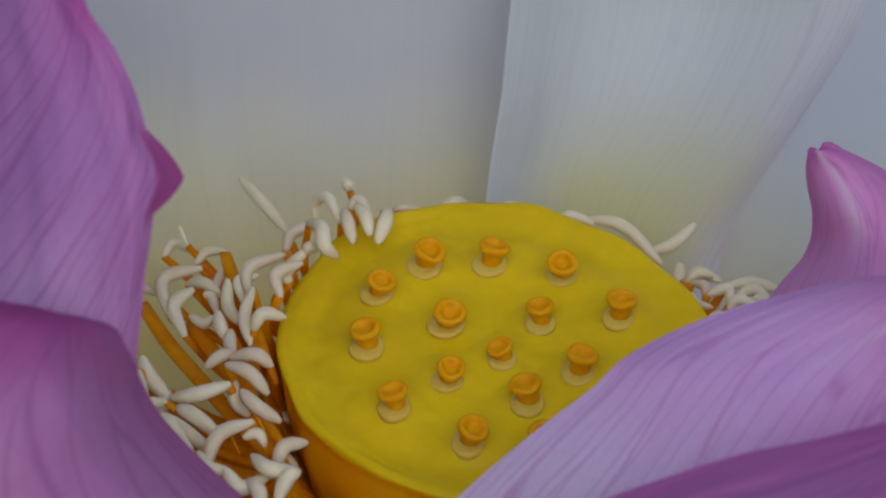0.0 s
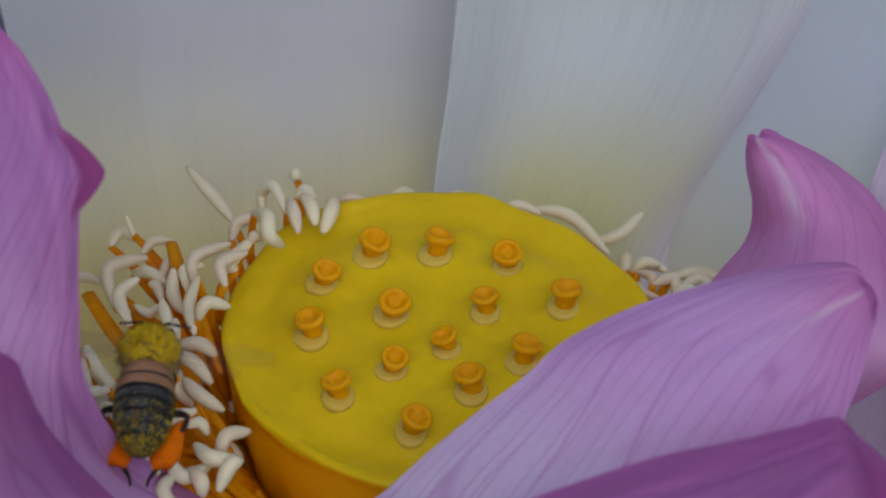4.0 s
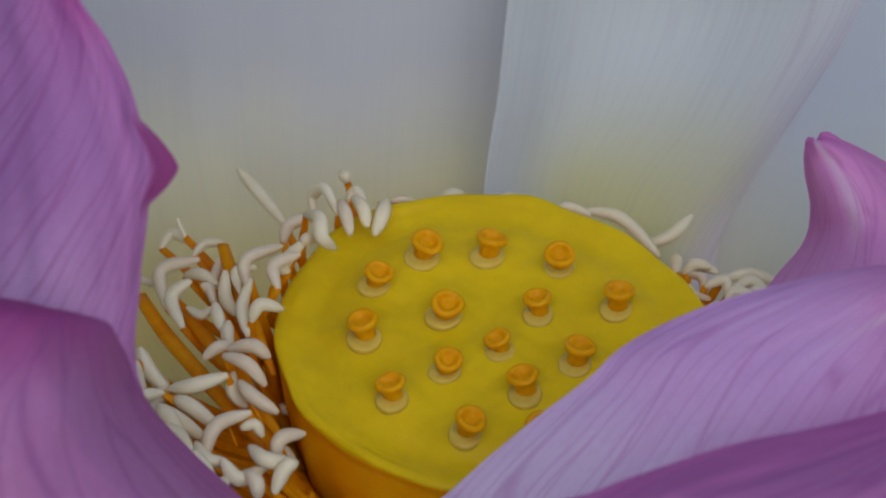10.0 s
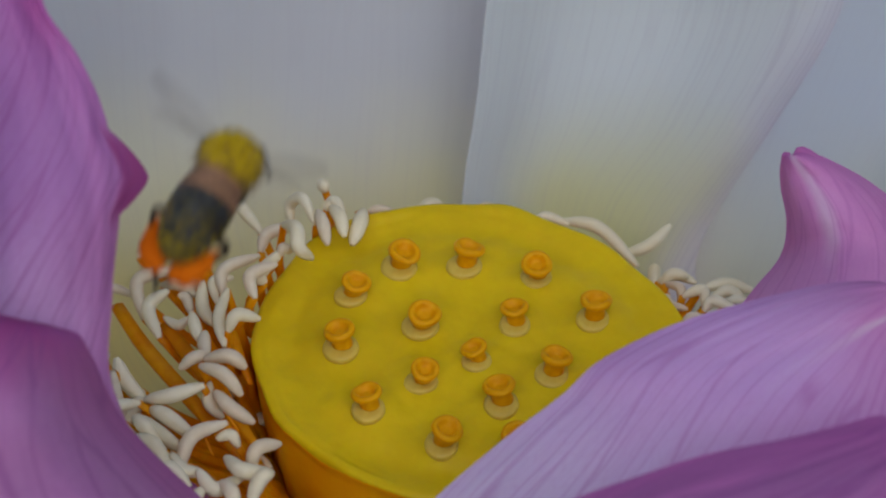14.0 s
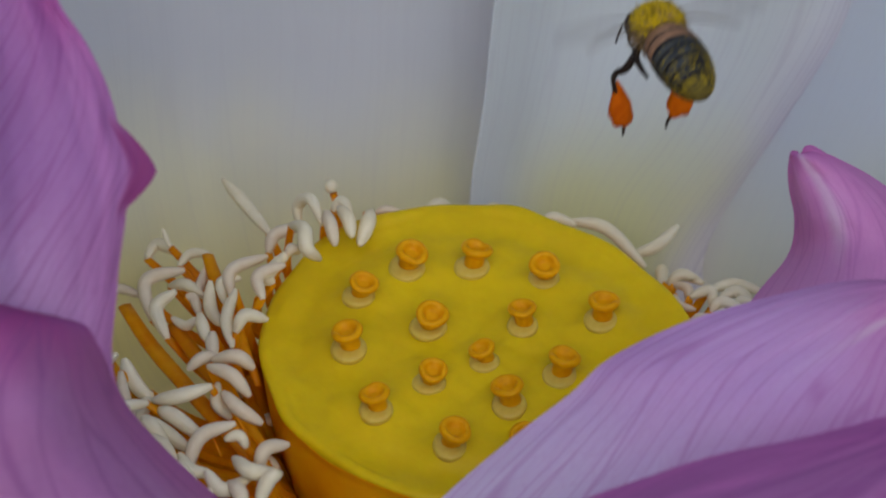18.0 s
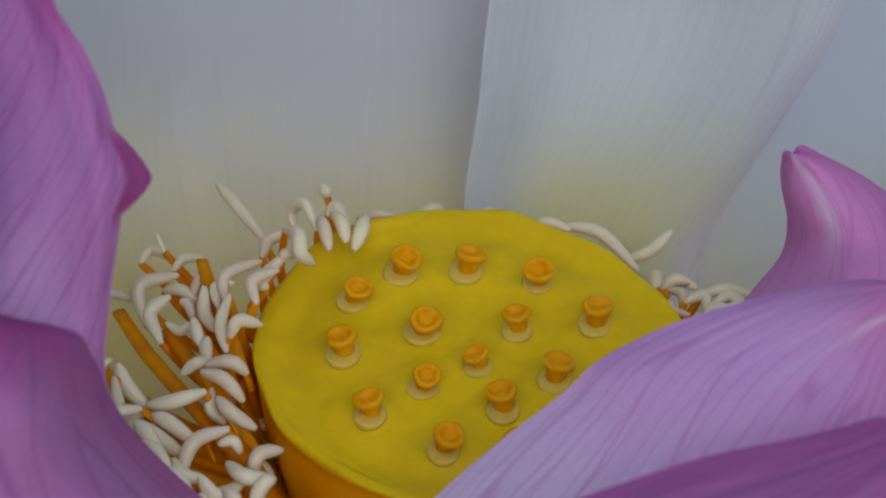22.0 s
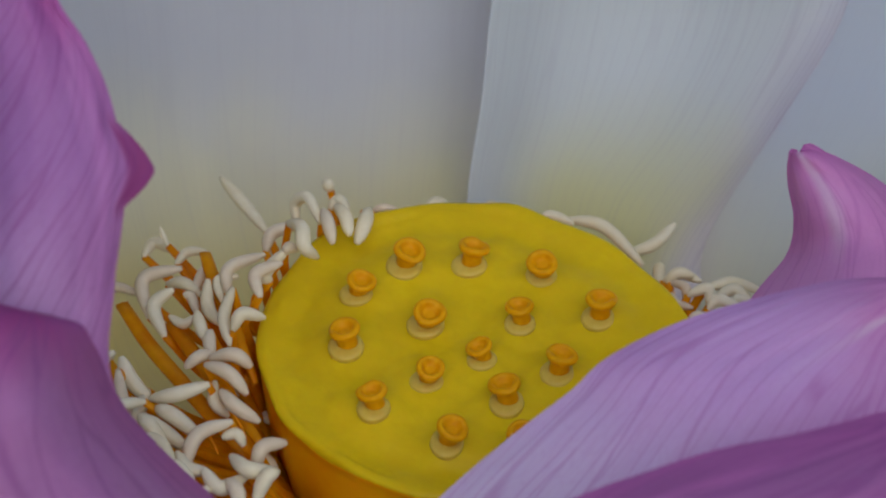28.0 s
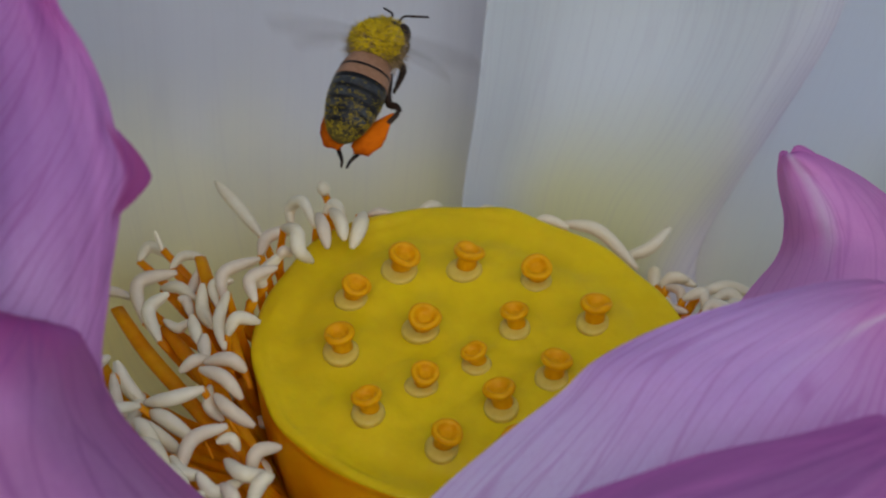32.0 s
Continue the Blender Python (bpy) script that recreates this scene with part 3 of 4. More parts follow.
right_low = petal("petal", [
    [(9.1, -14, -41.3), (10.7, -14, -41.9), (12.2, -14, -42.4), (13.8, -14, -42.9)],
    [(5.5, -46, -25.1), (10.9, -54, -28.2), (15.4, -58, -30.7), (19.9, -60, -33.7)],
    [(13, -48, -21.3), (17.4, -55, -24), (21.7, -60, -26.8), (26.1, -62, -29.9)],
    [(17.9, -49, -19.4), (22, -56, -21.6), (26.3, -60, -24.6), (30.6, -62, -27.6)],
    [(23.7, -50, -17.4), (27, -56, -20.2), (30.8, -60, -22.7), (35.2, -62, -25.8)],
] + [
    [(29.8, -50, -16.2), (32.7, -55, -18.5), (35.9, -59, -21), (39.9, -60, -24.1)],
    [(35.6, -49, -14.9), (37.3, -53, -17.0), (39.0, -56, -19.2), (41.0, -57, -22.4)],
    [(39.3, -48, -14.2), (40.0, -51, -16.4), (40.9, -53, -19.0), (42.0, -54, -22.6)],
    [(41.6, -46, -16.0), (42.0, -49, -18.2), (42.6, -51, -20.6), (43.4, -52, -23.4)],
    [(45.8, -44, -19.6), (46.0, -47, -21.4), (46.4, -49, -23.2), (47.0, -50, -25.4)],
], LOW_ROSE, "rose petal with a folded dark edge", 0.25, 0.1, seed=61.0, pleat=0.12)


# ---- stamens ----
random.seed(11)
tint = random.Random(3)


def stamen(path, width=1.0, base_turn=None):
    """A stamen: an amber strap from the foot of the seed head, a cream club at its end."""
    p = [np.array(q, float) for q in path]
    if len(p) == 3:
        p[1] = p[1] + 0.25 * (p[1] - 0.5 * (p[0] + p[2]))
    start = p[0]
    out = start - CENTRE
    g = math.atan2(out.dot(BX), out.dot(AX)) if base_turn is None else base_turn
    w = width * random.uniform(0.95, 1.1)
    low = disc(8.5 * math.cos(g), 8.5 * math.sin(g), -28)
    reach = max(math.hypot(out.dot(BX), out.dot(AX)), 1.0)
    rise_h = min(out.dot(NX) - 4, -9)
    rise = disc(20.5 * math.cos(g), 20.5 * math.sin(g), rise_h)
    steps = [low, disc(16 * math.cos(g), 16 * math.sin(g), -20), rise]
    if reach < 22.5:
        steps.append(disc(22.5 * math.cos(g), 22.5 * math.sin(g), min(out.dot(NX) - 2, -1.5)))
    else:
        steps.append(0.4 * rise + 0.6 * start + np.array((0, 0, -0.8)))
    steps.append(start + 0.05 * (p[1] - start))
    v, f = tube(steps, [0.35, 0.5, 0.55, 0.5, 0.38], 8, 0.5, 18)
    ob = part("stamen", mesh_of("stamen", mm(v), f, STRAP), flower, "cream-tipped stamen on an amber strap")
    v, f = tube(p, [0.25 * w, 0.46 * w, 0.58 * w, 0.64 * w, 0.66 * w, 0.64 * w, 0.59 * w, 0.47 * w, 0.22 * w], 10, n=24)
    part("club", mesh_of("club", mm(v), f, tint.choice((CREAM, CREAM, CREAM, CREAM_WARM))), ob, "curved cream club")


stamen([(-15.3, 14, 1.6), (-17.8, 17, 4.5), (-20.2, 20, 7.1)])
stamen([(-25.0, 13, 0.3), (-25.4, 13, 1.2), (-25.8, 13, 2.2)], 0.4)
stamen([(-9.3, 21, 5.8), (-9.5, 21, 6.4), (-9.7, 22, 6.9)], 0.9)
stamen([(-15.3, 9, -0.2), (-14.4, 10, 1.5), (-11.9, 10, 2.4)])
stamen([(-12.4, 13, 2.4), (-12.5, 13, 4.5), (-11.2, 11, 5), (-10, 9, 2.5)], 0.9)
stamen([(-13, 6, 2.5), (-11.6, 3, 2.1), (-11.3, 2, 0.3), (-10.1, 4, -0.8)], 1.1)
stamen([(-9.7, 10, 3.8), (-9.2, 8, 2.5), (-8.7, 7, 0.5)], 1.05)
stamen([(-8.5, 11, 4.2), (-7.6, 9, 3.1), (-7.1, 8, 1.3)], 1.05)
stamen([(-5.3, 12, 3.9), (-5.7, 10, 2.5), (-6.4, 9, 0.5)], 1.15)
stamen([(-9.2, 14, 3.9), (-8.3, 14, 4.6), (-7.3, 13, 3.8)], 0.9)
stamen([(-13.2, 4, -0.5), (-12.8, 4, 0.1), (-12.1, 5, -0.1)], 0.9)
stamen([(-18.6, 4, -4.5), (-18.3, 5, -2), (-15.2, 6, -0.5)])
stamen([(-15.4, 0, -4.6), (-15.6, 1, -2.5), (-13.4, 2, -1.3)], 1.05)
stamen([(-14.6, 4, -3.2), (-14.8, 4, -2.1), (-12.9, 4, 0.1)], 1.0)
stamen([(-27.5, 14, -0.8), (-26.3, 15, 0.4), (-24.2, 14, -0.3)], 0.9)
stamen([(-24.2, 12, -1.5), (-22.9, 12, -0.4), (-21, 11, -0.3)], 0.8)
stamen([(-26.2, 4, -6.7), (-26.5, 6, -3.2), (-23.2, 6, -1.8)])
stamen([(-24.6, 2, -8.4), (-25.5, 4, -5.6), (-23.9, 4, -3.8)])
stamen([(-24.9, 9, -3.4), (-23.2, 8, -3.4), (-21.4, 7, -4.4)], 0.9)
stamen([(-20.7, 5, -2.9), (-20.5, 4, -5.4), (-19.5, 2, -7.1)])
stamen([(-19.2, 4, -5.1), (-19.4, 5, -3.2), (-17.7, 5, -2.6)], 0.85)
stamen([(-18.1, 2, -3.7), (-18.7, 0, -6.4), (-18.2, -2, -9.1)])
stamen([(-17.9, -2, -7.7), (-16.9, -2, -6.3), (-14.9, -1, -6.5)])
stamen([(-21.5, 1, -5.9), (-21.1, 0, -7.2), (-20.6, -1, -8.6)], 1.0)
stamen([(-20.1, -1, -7.7), (-20.1, -2, -8.8), (-19.9, -3, -10.2)], 1.0)
stamen([(-19.4, -5, -9.9), (-20.8, -6, -10.1), (-22.2, -6, -11.1)], 0.95)
stamen([(-19.9, -6, -10.2), (-17.6, -7, -10), (-15.9, -7, -11)], 1.15)
stamen([(-20.2, -8, -10.7), (-18, -9, -11.6), (-16.2, -9, -13.5)], 1.05)
stamen([(-18.7, -9, -13.1), (-17.2, -10, -14.5), (-15, -10, -16)], 1.1)
stamen([(-19.7, -9, -12.5), (-22.7, -9, -13.4), (-25.3, -8, -13.9)], 1.05)
stamen([(-19.3, -7, -12.3), (-19.2, -8, -14.1), (-18, -8, -15.6)], 0.9)
stamen([(-24.7, -9, -14.7), (-23, -10, -15.5), (-20.3, -11, -17.4)], 1.15)
stamen([(-25.2, -7, -14.3), (-27.1, -7, -12.1), (-28.1, -7, -10)], 1.15)
stamen([(-25.7, -10, -15.4), (-23.7, -11, -16.9), (-21.6, -12, -18.4)], 1.1)
stamen([(-17.4, -13, -15.8), (-20.4, -14, -17.3), (-21.8, -15, -20.5)], 1.1)
stamen([(-15.8, -16, -20.6), (-18.2, -17, -21.4), (-19.9, -17, -19.9)], 1.15)
stamen([(-17.4, -15, -18.9), (-15.6, -17, -19.9), (-13, -16, -20.3)], 1.1)
stamen([(-15.2, -15, -20.3), (-14.4, -15, -18.3), (-12.4, -14, -17.7)], 1.0)
stamen([(-15.1, -18, -23), (-14.1, -18, -20.9), (-13, -18, -20.2)], 1.1)
stamen([(-17.7, -17, -21), (-16.8, -18, -22), (-16.5, -18, -23.5)], 1.1)
stamen([(-27.3, 8, -4.4), (-30.1, 9, -3.9), (-32.6, 10, -5.2)], 0.8)
stamen([(-30.1, -6, -14.3), (-30.1, -5, -11.1), (-28.8, -5, -9.6)], 1.0)
stamen([(-28.3, -8, -11.2), (-27.7, -9, -14.1), (-26.9, -9, -15.7)], 1.0)
stamen([(-25.6, -10, -14.1), (-27.8, -11, -14.4), (-30.7, -11, -15.2)], 0.95)
stamen([(-29.1, -12, -16.1), (-28, -13, -17.1), (-26.4, -13, -18.6)], 1.1)
stamen([(-26, -12, -15.3), (-24.9, -13, -16.3), (-23.3, -13, -18.6)], 1.1)
stamen([(-27.6, -14, -18.6), (-25.5, -15, -18.5), (-23.4, -16, -20)], 1.1)
stamen([(-23.3, -17, -21), (-22.3, -17, -20), (-20.5, -17, -21.5)], 1.0)
stamen([(-19.2, -17, -21.5), (-19.9, -18, -23), (-18.6, -18, -25)], 1.0)
stamen([(-25.6, -14, -17), (-23.9, -15, -18), (-22.6, -16, -20)], 1.05)
stamen([(-27.2, -12, -15.8), (-26.1, -13, -17.1), (-24.5, -14, -18.1)], 1.0)
stamen([(-22.4, -15, -18.5), (-21.2, -16, -19.8), (-19.3, -16, -20.3)], 1.0)
stamen([(-25.6, -6, -13.2), (-26.2, -8, -14.7), (-27.3, -10, -16.7)], 0.95)
stamen([(-16.3, -13, -18.1), (-17.1, -13, -17.1), (-18.4, -13, -17.3)], 0.85)
stamen([(-21.8, 3, -6.4), (-22.9, 3, -7), (-24.3, 4, -6.4)], 0.7)
stamen([(-23.1, 6, -4.3), (-22.3, 6, -4.8), (-21.7, 5, -6.2)], 0.8)
stamen([(-21.3, 9, -1.6), (-21.8, 8, -3.2), (-22.2, 7, -4.3)], 0.8)
stamen([(14.5, 22, 3), (18.1, 21, 1.9), (21.8, 19, -1.6)], 1.0)
stamen([(20.5, 21, -0.4), (23, 21, 0.6), (25.2, 22, 2.5)], 0.95)
stamen([(23.6, 15, -3.2), (25.4, 15, -2.6), (27.3, 14, -3.2)], 0.85)
stamen([(24.3, 13, -3.3), (25.5, 12, -3.9), (25.7, 12, -5.7)], 0.8)
stamen([(25.7, 10, -4.5), (27.5, 10, -4.1), (27.9, 10, -5.7)], 0.9)
stamen([(27.4, 12, -3.9), (30.2, 12, -3.4), (33, 10, -4.1)], 0.85)
stamen([(27.6, 8, -5.9), (28.8, 8, -5.1), (30.9, 7, -5.8)], 0.85)
stamen([(25.4, 6, -7.5), (26.5, 6, -6.6), (28.1, 6, -7)], 0.85)
stamen([(24.2, 10, -4.3), (24.7, 9, -5.2), (26.1, 8, -5.7)], 0.7)
stamen([(29.9, 9, -5.4), (30.7, 8, -4.9), (32.2, 7, -5.1)], 0.75)
stamen([(5.7, 18, 3.7), (6.8, 18, 4.2), (8.5, 18, 3.8)], 0.8)
stamen([(11.5, 18, 3), (12.9, 18, 3.2), (14.9, 18, 2.5)], 0.8)
stamen([(-5, 16, 3.8), (-3.8, 16, 4), (-2.2, 16, 3.7)], 0.7)
stamen([(0.9, 18, 4), (1.7, 18, 4.1), (2.6, 18, 4)], 0.7)
stamen([(28.4, 11, -4.9), (30.4, 11, -4.2), (32.2, 10, -5.6)], 0.95)
stamen([(26.4, 9, -6.3), (27.7, 8, -7.2), (29.4, 8, -6.5)], 0.95)
stamen([(23.9, 14, -3.4), (25, 14, -2.5), (26.6, 14, -2.6)], 0.9)


def filament(path, width=0.9):
    v, f = tube(path, [0.4 * width, 0.9 * width, width, 0.8 * width], 6, 0.4, 14)
    part("filament", mesh_of("filament", mm(v), f, STRAP), flower, "bare amber filament")


filament([(-13.9, -8, -22.5), (-17.6, -8, -17.8), (-22, -4, -13.2), (-26.1, 2, -9.1), (-29, 6, -5.3)])
filament([(-14.4, -8, -18.9), (-17.7, -5, -14.8), (-21.1, 0, -10.7), (-24.3, 4, -7.1)])
filament([(-15.8, 0, -12.8), (-18, 3, -7.5), (-20.1, 7, -3.2), (-21.2, 10, -0.4)], 0.8)
filament([(-18.3, -14, -22.7), (-22.7, -10, -18.8), (-26.6, -6, -14.7), (-29.8, -3, -10.6)], 0.9)
# thin bright threads hanging between the clubs
for path in ([(-17.3, -12.5, -15.2), (-16.7, -12.3, -16.2), (-16.2, -12, -17.3)], [(-19.7, -12, -16.6), (-19.2, -12, -17.8), (-18.7, -12, -18.9)],
             [(-23.2, -12, -18.2), (-22.5, -12, -18.9)]):
    filament(path, 0.16)
# bare filaments packed against the seed head's side
for k in range(64):
    g = 2.6 + 1.95 * k / 63 + random.uniform(-0.04, 0.04)
    spread = random.uniform(0.0, 1.0)
    top = disc((21.2 + 2.8 * spread) * math.cos(g), (21.2 + 2.8 * spread) * math.sin(g), random.uniform(-8, -3.2) - 2 * spread)
    steps = [disc(8.5 * math.cos(g), 8.5 * math.sin(g), -28), disc(15.6 * math.cos(g), 15.6 * math.sin(g), -21),
             disc((19.6 + spread) * math.cos(g + 0.05), (19.6 + spread) * math.sin(g + 0.05), -13), top]
    v, f = tube(steps, [0.45, 0.9, 1.05, 0.55], 6, 0.45, 12)
    part("filament", mesh_of("filament", mm(v), f, STRAP), flower, "bare amber filament")
# a deeper fan of bare filaments behind the clubs
for k in range(56):
    g = 3.05 + 1.35 * k / 55 + random.uniform(-0.05, 0.05)
    r = random.uniform(22.5, 30)
    top = disc(r * math.cos(g), r * math.sin(g), random.uniform(-13, -8) + 0.35 * (r - 26))
    steps = [disc(9 * math.cos(g), 9 * math.sin(g), -28), disc(16.5 * math.cos(g), 16.5 * math.sin(g), -21.5),
             disc(0.86 * r * math.cos(g + 0.04), 0.86 * r * math.sin(g + 0.04), -15), top]
    v, f = tube(steps, [0.5, 1.0, 1.0, 0.2], 6, 0.4, 12)
    part("filament", mesh_of("filament", mm(v), f, STRAP), flower, "bare amber filament")
# the rest of the ring, mostly hidden
for k in range(30):
    g = random.uniform(1.7, 4.5) if k < 20 else random.uniform(-0.3, 1.5)
    h = random.uniform(-16, -7)
    r = random.uniform(22.5, 27)
    s = disc(r * math.cos(g), r * math.sin(g), h)
    side = np.array((random.uniform(-1, 1), random.uniform(-1, 0.4), random.uniform(-0.6, 1)))
    side /= np.linalg.norm(side)
    stamen([s, s + 2.0 * side + (0, 0, 0.8), s + 4.2 * side + (0, 0, -0.2)], 0.95, base_turn=g)


# ---- the honeybee ----
BEE = 1.18
bee = new("honeybee")
tagged(bee, "pollen-dusted honeybee in flight with full orange pollen baskets", "bee")


def bee_part(name, piece, material, parent=None, label=""):
    v, f = piece
    return part(name, mesh_of(name, mm(BEE * np.array(v)), f, material), parent or bee, label)


def fuzz(centre, radii, count, length, seed, lo=-1.0):
    """Short hairs standing on an ellipsoid, one mesh."""
    rnd = random.Random(seed)
    v, f = [], []
    while len(f) < count * 3:
        d = Vector((rnd.gauss(0, 1), rnd.gauss(0, 1), rnd.gauss(0, 1))).normalized()
        if d.z < lo:
            continue
        p = Vector((centre[0] + d.x * radii[0], centre[1] + d.y * radii[1], centre[2] + d.z * radii[2]))
        tip = p + (d + 0.35 * Vector((rnd.gauss(0, 1), rnd.gauss(0, 1) - 0.5, rnd.gauss(0, 1)))) * length * rnd.uniform(0.6, 1.2)
        s = d.orthogonal().normalized() * 0.045
        q = d.cross(s)
        k = len(v)
        v += [p + s, p - 0.5 * s + 0.87 * q, p - 0.5 * s - 0.87 * q, tip]
        f += [(k, k + 1, k + 3), (k + 1, k + 2, k + 3), (k + 2, k, k + 3)]
    return v, f


def abdomen_radius(y):
    q = min(max((y + 1.6) / -7.8, 0.0), 1.0)
    return 2.34 * math.sqrt(max(1 - ((q - 0.40) / 0.605) ** 2, 0.01)) if q > 0.4 else 2.34 * math.sqrt(max(1 - ((q - 0.40) / 0.66) ** 2, 0.01))


def abdomen_drop(y):
    return -0.55 * max(0, (-1.6 - y) / 7.8) ** 2


def abdomen_ring(y0, y1, seg=7):
    """A slice of the abdomen between two places along the body, slightly overlapping the next like a scale."""
    out = [(abdomen_radius(y0 + (y1 - y0) * i / seg) * (1.0 + 0.03 * i / seg), y0 + (y1 - y0) * i / seg) for i in range(seg + 1)]
    v, f = lathe(out, 26)
    return [(p[0], p[2], 0.88 * p[1] + abdomen_drop(p[2])) for p in v], [q[::-1] for q in f]


def grain(v, f, p, size, rnd):
    """One angular grain of pollen, an uneven octahedron."""
    n = len(v)
    turn = Euler((rnd.uniform(0, 6), rnd.uniform(0, 6), rnd.uniform(0, 6))).to_matrix()
    for d in ((1, 0, 0), (0, 1, 0), (-1, 0, 0), (0, -1, 0), (0, 0, 1), (0, 0, -1)):
        v.append(p + size * rnd.uniform(0.75, 1.15) * (turn @ Vector(d)))
    for a, b in ((0, 1), (1, 2), (2, 3), (3, 0)):
        f += [(n + a, n + b, n + 4), (n + b, n + a, n + 5)]


def specks(rows, seed):
    """Grains of pollen caught on the abdomen: (place along, spread, count) a row."""
    rnd = random.Random(seed)
    v, f = [], []
    for y_mid, spread, count in rows:
        for k in range(count):
            y = min(max(y_mid + rnd.gauss(0, spread), -9.3), -1.7)
            g = rnd.uniform(-0.4, math.pi + 0.4)
            r = abdomen_radius(y) * 1.015
            if noise.noise(Vector((5.5 * math.cos(g), 2.6 * y, 5.5 * math.sin(g)))) < 0.12 - 0.05 * (-4.0 - y):
                continue
            grain(v, f, Vector((r * math.cos(g), y, 0.88 * r * math.sin(g) + abdomen_drop(y))), rnd.uniform(0.03, 0.075), rnd)
    return v, f


def crumbs(centre, radii, count, seed, lo):
    """Pollen clotted in clumps over the thorax."""
    rnd = random.Random(seed)
    v, f = [], []
    while len(v) < count * 6:
        d = Vector((rnd.gauss(0, 1), rnd.gauss(0, 1), rnd.gauss(0, 1))).normalized()
        if d.z < lo or noise.noise(d * 4.5) < -0.18:
            continue
        k = 1.0 + rnd.uniform(0.02, 0.22)
        grain(v, f, Vector((centre[0] + d.x * radii[0] * k, centre[1] + d.y * radii[1] * k, centre[2] + d.z * radii[2] * k)), rnd.uniform(0.07, 0.17), rnd)
    return v, f


thorax = bee_part("thorax", ellipsoid((0, 0.0, 0.1), (1.95, 1.6, 1.75)), TAIL_FUR, label="yellow pollen-dusted furry thorax")
bee_part("fur", fuzz((0, 0.0, 0.1), (1.93, 1.58, 1.73), 1800, 0.50, 3, 0.05), FUR, thorax, "yellow pollen-dusted hairs")
bee_part("pollen_dust", crumbs((0, 0.05, 0.1), (1.95, 1.6, 1.75), 1500, 6, 0.12), FUR, thorax, "clots of yellow pollen on the back")
bee_part("fur", fuzz((0, 0.0, 0.1), (1.93, 1.58, 1.73), 800, 0.54, 13, -0.2), TAIL_FUR, thorax, "dark hairs")
bee_part("fur", fuzz((0, -0.1, -0.1), (1.98, 1.65, 1.7), 1500, 0.75, 23, -0.9), TAN_FUR, thorax, "tan hairs along the sides")
bee_head = bee_part("head", ellipsoid((0, 1.75, -0.8), (1.6, 0.9, 1.35)), DARK_BAND, label="dark triangular head with dusted crown")
bee_part("fur", fuzz((0, 1.7, -0.65), (1.35, 0.9, 1.2), 350, 0.4, 4, 0.1), FUR, bee_head)
feelers = []
for sx in (-1, 1):
    bee_part("eye", ellipsoid((sx * 1.32, 1.8, -0.75), (0.5, 0.75, 1.05)), BLACK, bee_head, "glossy black compound eye")
    feeler = bee_part("antenna", tube([(sx * 0.5, 2.4, -0.9), (sx * 1.5, 2.6, -1.2), (sx * 2.2, 1.9, -1.5), (sx * 2.9, 1.0, -1.7)], [0.10, 0.09, 0.11, 0.09], 7), BLACK, bee_head)
    feelers.append((feeler, sx))
abdomen = bee_part("abdomen", abdomen_ring(-1.6, -2.75), TAN_BAND, label="banded abdomen, tan then glossy dark")
for y0, y1, mat in ((-2.7, -2.98, DARK_BAND), (-2.94, -3.9, TAN_BAND), (-3.85, -4.3, DARK_BAND), (-4.26, -5.0, GREY_BAND), (-4.95, -5.3, DARK_BAND),
                    (-5.25, -6.1, GREY_BAND), (-6.05, -6.4, DARK_BAND), (-6.35, -7.1, GREY_BAND), (-7.05, -7.35, DARK_BAND), (-7.3, -7.95, GREY_BAND), (-7.9, -8.2, DARK_BAND), (-8.15, -9.4, TAIL_FUR)):
    bee_part("band", abdomen_ring(y0, y1), mat, abdomen)
hinds = []
for sx in (-1, 1):
    for name, path, rad in (
        ("front_leg", [(sx * 1.0, 1.4, -1.2), (sx * 1.4, 1.7, -2.0), (sx * 1.2, 1.0, -2.6), (sx * 0.9, 0.5, -2.9)], [0.16, 0.14, 0.11, 0.07]),
        ("middle_leg", [(sx * 1.2, 0.0, -1.4), (sx * 1.8, -0.6, -2.2), (sx * 1.6, -1.5, -2.8), (sx * 1.4, -2.4, -3.1)], [0.24, 0.32, 0.24, 0.12]),
    ):
        bee_part(name, tube(path, rad, 7), BLACK)
    hind = bee_part("hind_leg", tube([(sx * 1.3, -1.2, -1.4), (sx * 2.2, -3.2, -2.0), (sx * 3.2, -3.3, -1.9), (sx * 3.7, -3.7, -1.75), (sx * 3.5, -4.9, -1.7), (sx * 3.0, -6.6, -1.9), (sx * 2.4, -8.2, -2.2), (sx * 2.1, -8.9, -2.4), (sx * 2.1, -9.5, -2.5)],
                                     [0.26, 0.36, 0.28, 0.22, 0.24, 0.26, 0.20, 0.14, 0.10], 8), BLACK)
    hinds.append((hind, sx))
    # a flattened wedge, narrow at the knee and broad at the heel
    v, f = ellipsoid((0, 0, 0), (1.0, 1.0, 1.0), 12, 18, 0.14)
    basket = []
    for p in v:
        s = 0.62 - 0.38 * p[1]
        basket.append((sx * (3.0 + 1.62 * s * p[0] + 0.32 * p[1]), -6.1 + 2.15 * p[1], -1.75 + 0.95 * s * p[2]))
    bee_part("pollen_basket", (basket, f), POLLEN, hind, "lump of orange pollen packed on the leg")

